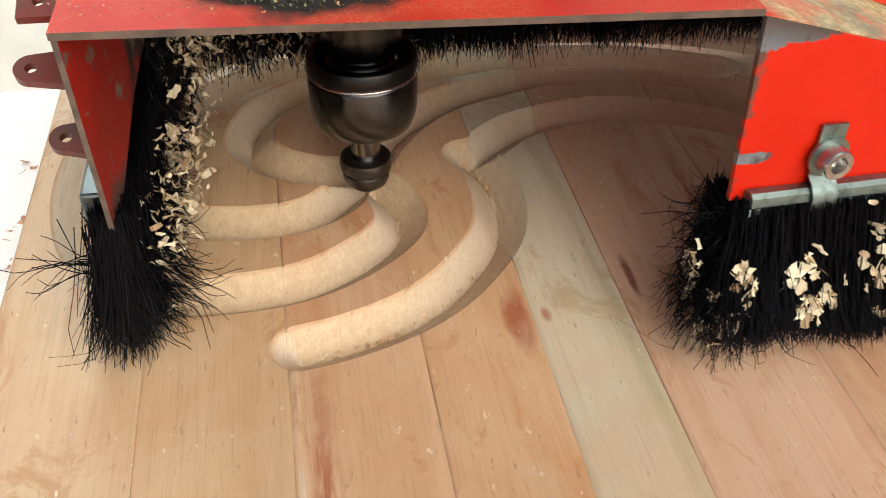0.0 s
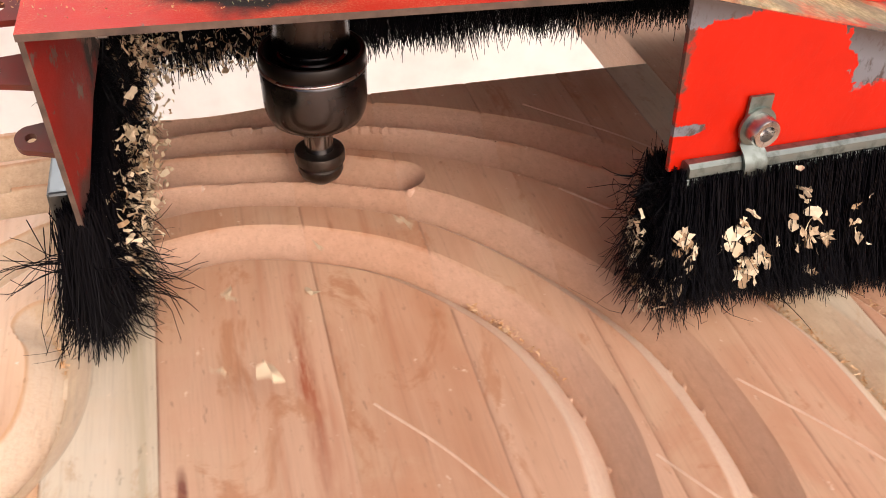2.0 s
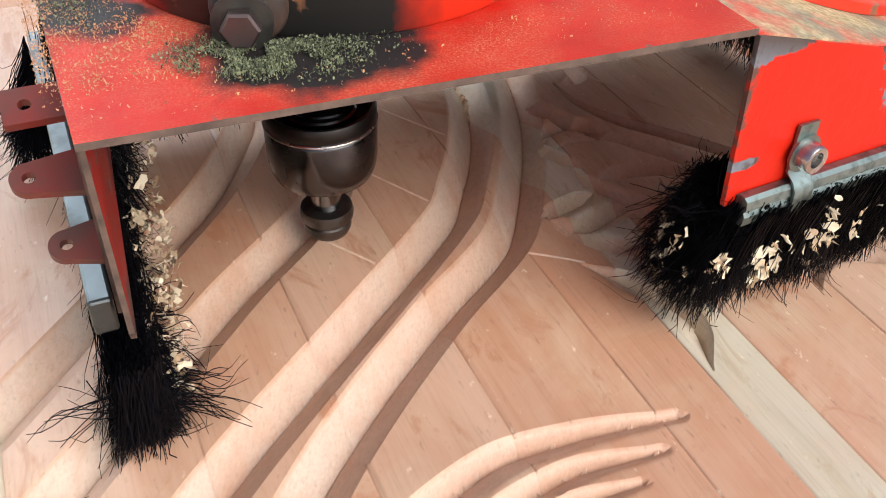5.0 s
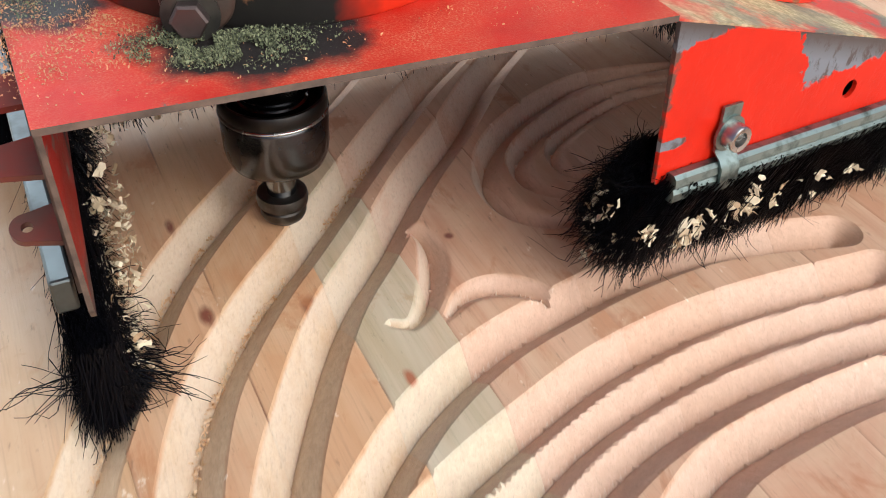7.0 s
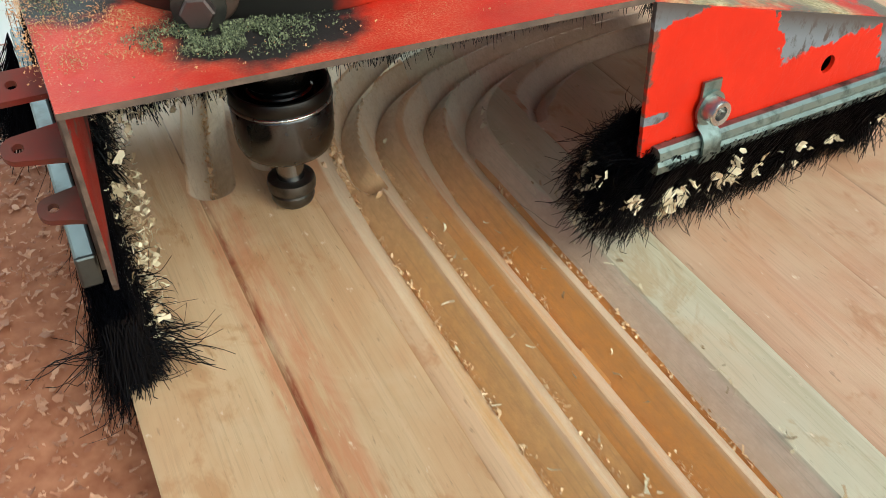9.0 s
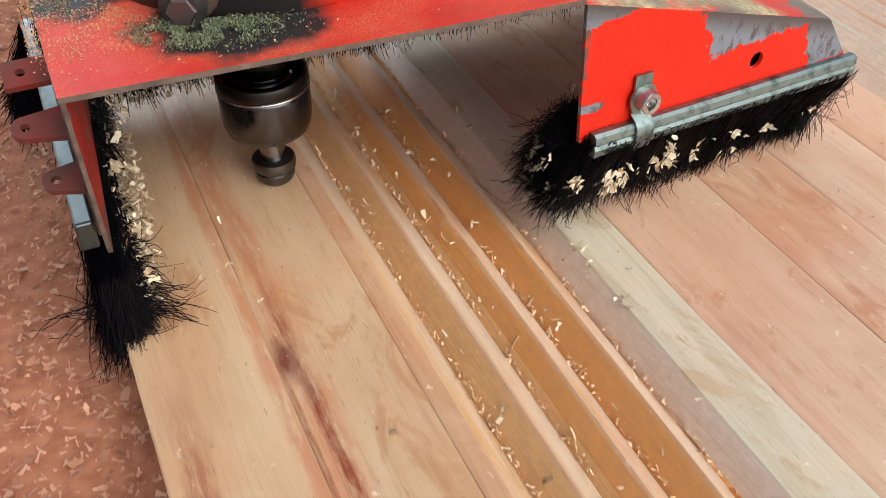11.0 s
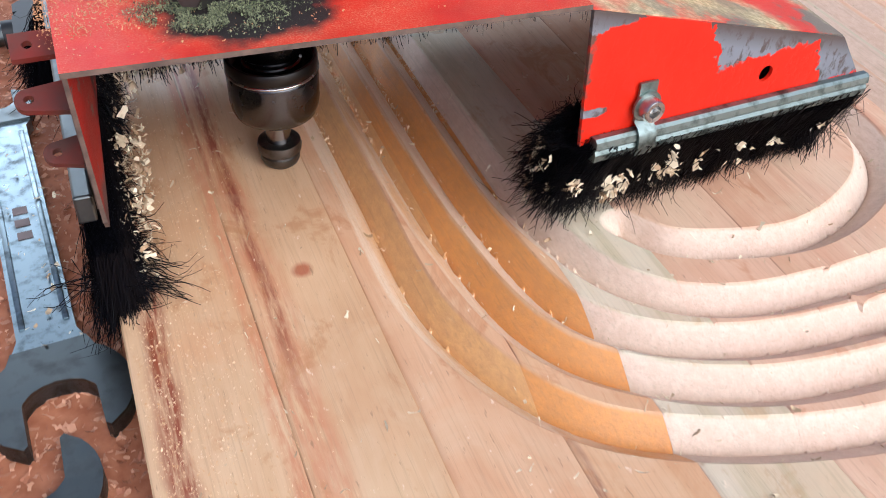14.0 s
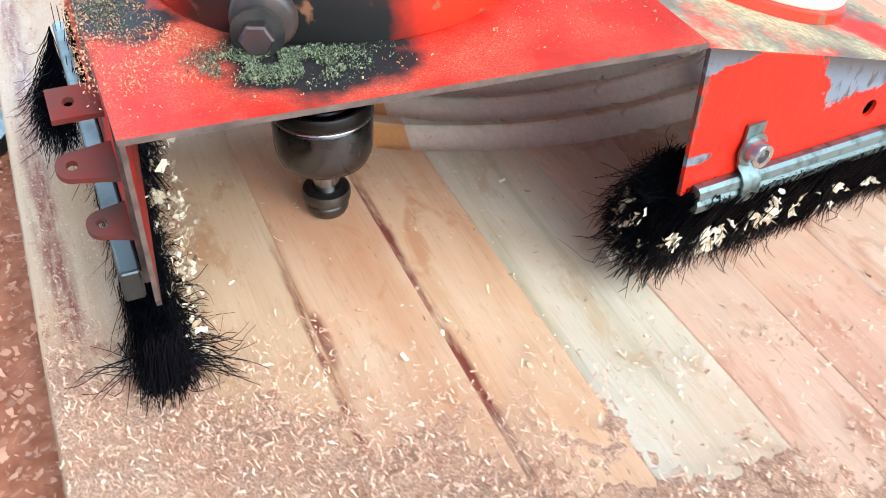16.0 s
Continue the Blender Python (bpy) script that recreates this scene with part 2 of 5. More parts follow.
def flap_paint():
    """Bright red paint, flaked off to grey metal at the upper far end and the corners."""
    m = Mat("flaked_red_paint", 0.33)
    edge = m.math("MULTIPLY", m.math("SUBTRACT", m.noise(120.0, (1, 1, 1), 5, 0.6), 0.5), 0.016)
    x, z = m.math("ADD", m.axis(0), edge), m.math("ADD", m.axis(2), edge)
    limit = m.math("SUBTRACT", 0.1315, m.math("MULTIPLY", m.ramp(x, 0.186, 0.202), 0.040))
    limit = m.math("SUBTRACT", limit, m.math("MULTIPLY", m.ramp(x, 0.268, 0.282), 0.03))
    bare = m.ramp(m.math("SUBTRACT", z, limit), -0.0006, 0.0006)
    notch = m.ramp(m.math("ADD", m.away((0.124, -0.126, 0.0865), (0.8, 1, 2.6)), edge), 0.008, 0.0072)
    corner = m.ramp(m.math("ADD", m.away((0.119, -0.127, 0.142), (0.75, 1, 1)), edge), 0.0125, 0.0118)
    bare = m.math("MAXIMUM", m.math("MAXIMUM", bare, notch), corner)
    spots = m.ramp(m.noise(190.0, (1, 1, 0.6), 6, 0.65), 0.40, 0.50)
    spots = m.math("MULTIPLY", spots, m.ramp(m.math("ADD", m.axis(2), m.math("MULTIPLY", m.axis(0), 0.312)), 0.1775, 0.1665))
    grey = m.mix(spots, (0.085, 0.065, 0.058), (0.18, 0.19, 0.21))
    red = m.mix(m.ramp(m.noise(40.0), 0.35, 0.7), (0.54, 0.014, 0.003), (0.62, 0.018, 0.004))
    stain = m.ramp(m.noise(95.0, (1, 1, 1.6), 4, 0.6, (7, 3, 2)), 0.70, 0.74)
    red = m.mix(m.math("MULTIPLY", stain, 0.8), red, (0.10, 0.035, 0.015))
    left = m.ramp(m.math("ADD", m.axis(0), edge), 0.1215, 0.1195)
    red = m.mix(left, red, (0.12, 0.06, 0.045))
    m.bump(m.math("ADD", m.math("MULTIPLY", bare, -0.6), m.math("MULTIPLY", spots, 0.3)), 0.5, 0.0005)
    m.b.inputs["Specular IOR Level"].default_value = 0.22
    return m.done(m.mix(bare, red, grey), m.mix(bare, (0.42, 0.42, 0.42), (0.5, 0.5, 0.5)))


def metal(name, colour, rough, dirt=(0.05, 0.04, 0.03), amount=0.5, scale=60.0):
    m = Mat(name, rough, 1.0)
    n = m.noise(scale, (1, 1, 1), 5)
    col = m.mix(m.math("MULTIPLY", m.ramp(n, 0.5, 0.72), amount), colour, dirt)
    m.bump(n, 0.08, 0.0004)
    return m.done(col, m.math("ADD", m.math("MULTIPLY", m.math("SUBTRACT", n, 0.5), 0.5), rough + 0.02))


def plain(name, a, b, rough, scale=40.0, island=False, bumpy=0.2):
    m = Mat(name, rough)
    n = m.noise(scale, (1, 1, 1), 5)
    m.bump(n, bumpy, 0.001)
    return m.done(m.mix(m.island() if island else m.ramp(n, 0.3, 0.7), a, b))


RED, FLAP = painted_red(), flap_paint()
# darker copy of the red, with the gusset's shade put into its colour
SHADED_RED = painted_red("shaded_red_paint", (0.20, 0.012, 0.009), (0.34, 0.012, 0.006), 0.60)
NUT = metal("dark_oxide_steel", (0.105, 0.105, 0.11), 0.22, (0.05, 0.047, 0.044), 0.4)
STEEL = metal("bright_steel", (0.55, 0.54, 0.52), 0.25)
ZINC = metal("zinc_plated_steel", (0.26, 0.315, 0.295), 0.42, (0.05, 0.06, 0.05), 0.9, 110.0)
SHANK = metal("dull_steel", (0.24, 0.24, 0.24), 0.22)
WORN = metal("worn_brown_steel", (0.16, 0.12, 0.11), 0.5)
TOOL_STEEL = metal("blue_grey_chrome_steel", (0.25, 0.31, 0.34), 0.34, (0.08, 0.09, 0.09), 0.8, 140.0)
JAW_STEEL = metal("dull_ground_steel", (0.13, 0.145, 0.145), 0.40, (0.07, 0.07, 0.065), 0.6, 80.0)
BRISTLE = plain("black_bristle", (0.0010, 0.0010, 0.0018), (0.0040, 0.0040, 0.0060), 0.42, 200.0, True, 0.0)
BRISTLE.node_tree.nodes["Principled BSDF"].inputs["Specular IOR Level"].default_value = 0.08
RUBBER = plain("black_plastic", (0.006, 0.007, 0.008), (0.014, 0.015, 0.016), 0.55)
SHAVING = plain("pale_wood_shaving", (0.34, 0.215, 0.11), (0.84, 0.74, 0.53), 0.6, 200.0, True, 0.1)
FUZZ = plain("torn_orange_fibre", (0.58, 0.33, 0.15), (0.80, 0.61, 0.40), 0.65, 200.0, True, 0.1)
CHIP_RED = plain("reddish_wood_chip", (0.30, 0.10, 0.045), (0.62, 0.33, 0.20), 0.65, 200.0, True, 0.1)
CHIP_PINK = plain("pink_wood_chip", (0.58, 0.31, 0.18), (0.84, 0.60, 0.43), 0.65, 200.0, True, 0.1)


def dust_fill():
    m = Mat("fine_pink_sawdust", 0.8)
    fine = m.noise(900.0, (1, 1, 1), 4, 0.75)
    col = m.mix(m.ramp(fine, 0.36, 0.64), (0.30, 0.135, 0.070), (0.76, 0.51, 0.34))
    col = m.mix(m.math("MULTIPLY", m.ramp(m.noise(60.0, (1, 1, 1), 5), 0.45, 0.65), 0.5), col, (0.52, 0.25, 0.13))
    m.bump(fine, 0.8, 0.0015)
    return m.done(col)


DUSTFILL = dust_fill()


def bed_surface():
    """White towards the far end, under a layer of red sawdust towards the near end."""
    m = Mat("sawdusted_white_board", 0.85)
    n = m.noise(90.0, (1, 1, 1), 5)
    dust = m.mix(m.ramp(n, 0.3, 0.7), (0.28, 0.090, 0.038), (0.45, 0.180, 0.090))
    edge = m.math("ADD", m.axis(1), m.math("MULTIPLY", m.math("SUBTRACT", m.noise(9.0, (1, 1, 1), 6, 0.65), 0.5), 0.5))
    m.bump(n, 0.5, 0.001)
    return m.done(m.mix(m.ramp(edge, -0.62, -0.50), dust, (0.90, 0.90, 0.89)))


BED = bed_surface()
PALEFIBRE = plain("pale_raised_fibre", (0.62, 0.42, 0.29), (0.76, 0.56, 0.41), 0.6, 200.0)
CONCRETE = plain("pale_dusty_concrete", (0.68, 0.67, 0.64), (0.80, 0.79, 0.77), 0.85, 6.0)
CREAM = plain("cream_plastic", (0.72, 0.66, 0.45), (0.80, 0.76, 0.58), 0.5, 60.0)
MOSS = plain("greenish_dust_crumb", (0.020, 0.024, 0.016), (0.30, 0.32, 0.17), 0.8, 300.0, True, 0.1)
FRAME = plain("grey_machine_frame", (0.12, 0.13, 0.14), (0.18, 0.18, 0.19), 0.5, 20.0)


# ---- mesh helpers ----
def finish(name, bm, material, parent=None, smooth=None):
    me = bpy.data.meshes.new(name)
    bmesh.ops.recalc_face_normals(bm, faces=bm.faces)
    bm.to_mesh(me)
    bm.free()
    return link_mesh(name, me, material, parent, smooth)


def link_mesh(name, me, material, parent=None, smooth=None):
    me.materials.append(material)
    if smooth is not None:
        me.polygons.foreach_set("use_smooth", [True] * len(me.polygons))
        if smooth < 180:
            me.set_sharp_from_angle(angle=radians(smooth))
    ob = new(name, me)
    ob.parent = parent
    return ob


def part(name, bm, material, parent, label="", smooth=35, edge=None):
    """One mesh under a thing; edge: a second material for the thin faces."""
    if edge:
        bm.normal_update()
        small = sorted(f.calc_area() for f in bm.faces)[-1] * 0.2
        for f in bm.faces:
            f.material_index = 1 if f.calc_area() < small and len(f.verts) == 4 else 0
    ob = finish(name, bm, material, parent, smooth)
    if edge:
        ob.data.materials.append(edge)
    return tagged(ob, label) if label else ob


def stuff(name, verts, faces, material, parent=None, label="", category="", smooth=None):
    me = bpy.data.meshes.new(name)
    me.from_pydata(verts, [], faces)
    return tagged(link_mesh(name, me, material, parent, smooth), label, category, kind="stuff")


def box(lo, hi, bevel=0.0, bm=None):
    bm = bm or bmesh.new()
    c = [(a + b) / 2 for a, b in zip(lo, hi)]
    d = [b - a for a, b in zip(lo, hi)]
    r = bmesh.ops.create_cube(bm, size=1, matrix=Matrix.Translation(c) @ Matrix.Diagonal((*d, 1)))
    if bevel:
        es = list({e for v in r["verts"] for e in v.link_edges})
        bmesh.ops.bevel(bm, geom=es, offset=bevel, segments=2, affect="EDGES", profile=0.5)
    return bm


def lathe(profile, n=48, bm=None, m=None):
    """Turns a list of (radius, height) about z."""
    bm = bm or bmesh.new()
    m = m or Matrix()
    rings = []
    for r, h in profile:
        if r < 1e-6:
            rings.append([bm.verts.new(m @ Vector((0, 0, h)))] * n)
        else:
            rings.append([bm.verts.new(m @ Vector((r * math.cos(2 * math.pi * i / n), r * math.sin(2 * math.pi * i / n), h))) for i in range(n)])
    for a, b in zip(rings, rings[1:]):
        for i in range(n):
            vs = list(dict.fromkeys((a[i], a[(i + 1) % n], b[(i + 1) % n], b[i])))
            if len(vs) > 2:
                bm.faces.new(vs)
    return bm


def slab(outline, thickness, m=None, bevel=0.0, bm=None):
    """A plate with an outline in its own xy plane, thickened along its z by both halves."""
    bm = bm or bmesh.new()
    m = m or Matrix()
    a = [bm.verts.new(m @ Vector((x, y, -thickness / 2))) for x, y in outline]
    b = [bm.verts.new(m @ Vector((x, y, thickness / 2))) for x, y in outline]
    bm.faces.new(a[::-1]), bm.faces.new(b)
    n = len(a)
    sides = [bm.faces.new((a[i], a[(i + 1) % n], b[(i + 1) % n], b[i])) for i in range(n)]
    if bevel:
        bmesh.ops.bevel(bm, geom=list({e for v in a + b for e in v.link_edges if e.calc_face_angle(0) > 0.5}), offset=bevel, segments=2, affect="EDGES")
    return bm


def holed_slab(outline, hole, radius, thickness, m, n=20):
    """A plate with one round hole through it."""
    bm = bmesh.new()
    rim = [(hole[0] + radius * math.cos(2 * math.pi * i / n), hole[1] + radius * math.sin(2 * math.pi * i / n)) for i in range(n)]
    layers = []
    for h in (-thickness / 2, thickness / 2):
        out = [bm.verts.new(m @ Vector((x, y, h))) for x, y in outline]
        inn = [bm.verts.new(m @ Vector((x, y, h))) for x, y in rim]
        es = [bm.edges.new((vs[i], vs[(i + 1) % len(vs)])) for vs in (out, inn) for i in range(len(vs))]
        bmesh.ops.triangle_fill(bm, edges=es, use_beauty=True)
        layers.append((out, inn))
    for k in (0, 1):
        a, b = layers[0][k], layers[1][k]
        for i in range(len(a)):
            bm.faces.new((a[i], a[(i + 1) % len(a)], b[(i + 1) % len(a)], b[i]))
    return bm


def tube(points, radius, n=10, bm=None):
    """A round rod through points."""
    bm = bm or bmesh.new()
    pts = [Vector(p) for p in points]
    rings = []
    for i, p in enumerate(pts):
        d = (pts[min(i + 1, len(pts) - 1)] - pts[max(i - 1, 0)]).normalized()
        u = d.orthogonal().normalized()
        v = d.cross(u)
        rings.append([bm.verts.new(p + radius * (math.cos(2 * math.pi * k / n) * u + math.sin(2 * math.pi * k / n) * v)) for k in range(n)])
    for a, b in zip(rings, rings[1:]):
        for k in range(n):
            bm.faces.new((a[k], a[(k + 1) % n], b[(k + 1) % n], b[k]))
    bm.faces.new(rings[0][::-1]), bm.faces.new(rings[-1])
    return bm


def hairs(rng, strands, radius=0.00024, steps=4, curl=0.0028):
    """Three-sided tapering wavy bristles: each strand is (root, tip, sag)."""
    verts, faces = [], []
    tri = [(math.cos(a), math.sin(a)) for a in (0, 2.0944, 4.18879)]
    for root, tip, sag in strands:
        root, tip, sag = Vector(root), Vector(tip), Vector(sag)
        d = (tip - root).normalized()
        u = d.orthogonal().normalized()
        v = d.cross(u)
        base = len(verts)
        k1, k2 = curl * rng.gauss(0, 1), curl * rng.gauss(0, 1)
        h1, h2, wave = curl * rng.gauss(0, 0.9), curl * rng.gauss(0, 0.9), rng.uniform(3.0, 8.0)
        for k in range(steps + 1):
            f = k / steps
            s = math.sin(wave * f) * f
            c = root.lerp(tip, f) + sag * (f * f) + u * (k1 * f * f * f + h1 * s) + v * (k2 * f * f * f + h2 * s)
            r = radius * (1 - 0.5 * f)
            verts += [tuple(c + r * (x * u + y * v)) for x, y in tri]
        for k in range(steps):
            a = base + 3 * k
            faces += [(a + i, a + (i + 1) % 3, a + 3 + (i + 1) % 3, a + 3 + i) for i in range(3)]
    return verts, faces


def chips(rng, places, size=(0.004, 0.010), facing=(0, -1, 0.2), stray=0.5):
    """Ragged flat chips: an uneven domed disc at each place, roughly facing one way."""
    verts, faces = [], []
    for p in places:
        n = (Vector(facing) + Vector((rng.gauss(0, stray), rng.gauss(0, stray), rng.gauss(0, stray)))).normalized()
        u = n.orthogonal().normalized()
        v = n.cross(u)
        r, asp, turn = rng.uniform(*size) / 2, rng.uniform(0.35, 1.0), rng.uniform(0, 6.28)
        base, k = len(verts), rng.randint(8, 13)
        verts.append(tuple(Vector(p) + n * r * rng.uniform(0.0, 0.15)))
        for i in range(k):
            a, q = 6.2832 * i / k, r * rng.uniform(0.30, 1.30)
            x, y = q * math.cos(a), q * math.sin(a) * asp
            x, y = x * math.cos(turn) - y * math.sin(turn), x * math.sin(turn) + y * math.cos(turn)
            verts.append(tuple(Vector(p) + u * x + v * y + n * rng.gauss(0, r * 0.15)))
        faces += [(base, base + 1 + i, base + 1 + (i + 1) % k) for i in range(k)]
    return verts, faces


def flakes(rng, places, size=(0.002, 0.006), curl=1.0, flat=0.6, slim=(0.16, 0.75)):
    """Curled shavings: a bent strip of four quads at each (x, y, z)."""
    verts, faces = [], []
    for p in places:
        ln = size[0] + (size[1] - size[0]) * rng.random() ** 1.6
        wd = ln * rng.uniform(*slim)
        turn = Euler((rng.gauss(0, flat), rng.gauss(0, flat), rng.uniform(0, 6.28))).to_matrix()
        bend = rng.uniform(0.3, 1.6) * curl * rng.choice((1, 1, -1))
        twist = rng.uniform(-0.6, 0.6)
        base = len(verts)
        for k in range(4):
            f = k / 3 - 0.5
            a = bend * f
            r = ln / bend if abs(bend) > 1e-3 else ln
            x, z = r * math.sin(a), r * (1 - math.cos(a))
            w = wd * rng.uniform(0.12, 0.62)
            x += ln * rng.gauss(0, 0.06)
            for s in (-1, 1):
                q = turn @ Vector((x, s * w, z + s * w * twist * f))
                verts.append((p[0] + q.x, p[1] + q.y, p[2] + q.z))
        faces += [(base + 2 * k, base + 2 * k + 2, base + 2 * k + 3, base + 2 * k + 1) for k in range(3)]
    return verts, faces

# ---- the setting: floor, roof, machine bed ----
BED_Z, DOOR_T = -0.034, 0.034
tagged(finish("floor", box((-14, -14, -0.95), (14, 14, -0.90)), CONCRETE), "pale dusty concrete workshop floor in daylight", "floor", kind="structure")

# the far wall with its window, out of sight above the work
WALL = plain("whitewashed_block_wall", (0.60, 0.58, 0.54), (0.72, 0.70, 0.66), 0.85, 8.0)
bm = bmesh.new()
for lo, hi in (((-4.0, 1.70, -0.90), (4.0, 1.85, 0.72)), ((-4.0, 1.70, 2.18), (4.0, 1.85, 2.90)), ((-4.0, 1.70, 0.72), (-1.13, 1.85, 2.18)), ((0.37, 1.70, 0.72), (4.0, 1.85, 2.18))):
    box(lo, hi, 0.0, bm)
tagged(finish("wall_north", bm, WALL), "whitewashed workshop wall with a wide window", "wall", kind="structure")
bm = bmesh.new()
for lo, hi in (((-1.13, 1.70, 0.72), (0.37, 1.75, 0.76)), ((-1.13, 1.70, 2.14), (0.37, 1.75, 2.18)), ((-1.13, 1.70, 0.76), (-1.09, 1.75, 2.14)), ((0.33, 1.70, 0.76), (0.37, 1.75, 2.14)), ((-0.40, 1.70, 0.76), (-0.36, 1.75, 2.14))):
    box(lo, hi, 0.003, bm)
tagged(finish("window_1", bm, FRAME), "grey steel window frame in the far wall", "window", kind="structure")

bed = tagged(new("machine_bed"), "reddish board machine bed covered in sawdust", "machine bed")
bed_board = part("bed_board", box((-0.62, -2.75, BED_Z - 0.030), (1.15, 0.182, BED_Z), 0.002), BED, bed, smooth=None)
for _y in (-2.6, -1.2, 0.03):
    part("cross_beam", box((-0.60, _y, BED_Z - 0.13), (1.13, _y + 0.12, BED_Z - 0.032), 0.004), FRAME, bed, "grey steel beam")
for _x in (-0.56, 1.0):
    for _y in (-2.58, 0.045):
        part("leg", box((_x, _y, -0.898), (_x + 0.09, _y + 0.09, BED_Z - 0.132), 0.004), FRAME, bed, "grey steel leg")

# ---- the carved door panel ----
CX, CY = 0.185, -0.100    # middle of the ring of grooves
MID = 0.255               # middle line of the door


def arc(r, a0, a1, n=14):
    return [(CX + r * math.cos(radians(a0 + (a1 - a0) * i / n)), CY + r * math.sin(radians(a0 + (a1 - a0) * i / n))) for i in range(n + 1)]


def spiral(x, y, r0, r1, a0, a1, n=16):
    return [(x + (r0 + (r1 - r0) * i / n) * math.cos(radians(a0 + (a1 - a0) * i / n)), y + (r0 + (r1 - r0) * i / n) * math.sin(radians(a0 + (a1 - a0) * i / n))) for i in range(n + 1)]


def mirrored(half):
    """A line that ends on the door's middle, and its mirror image."""
    return half + [(2 * MID - x, y) for x, y in reversed(half[:-1])]


V = dict(left=0.0128, right=0.0128, depth=0.0124, round=1.0, soft=1.08)
WIDE = dict(left=0.0132, right=0.0132, depth=0.0120, round=1.0, soft=1.08, shallow=True)


def LEAF(left, right, depth=0.0080):
    """A valley between rolled leaves, rising by these widths to its two sides."""
    return dict(left=left, right=right, depth=depth, soft=1.45, taper=True)


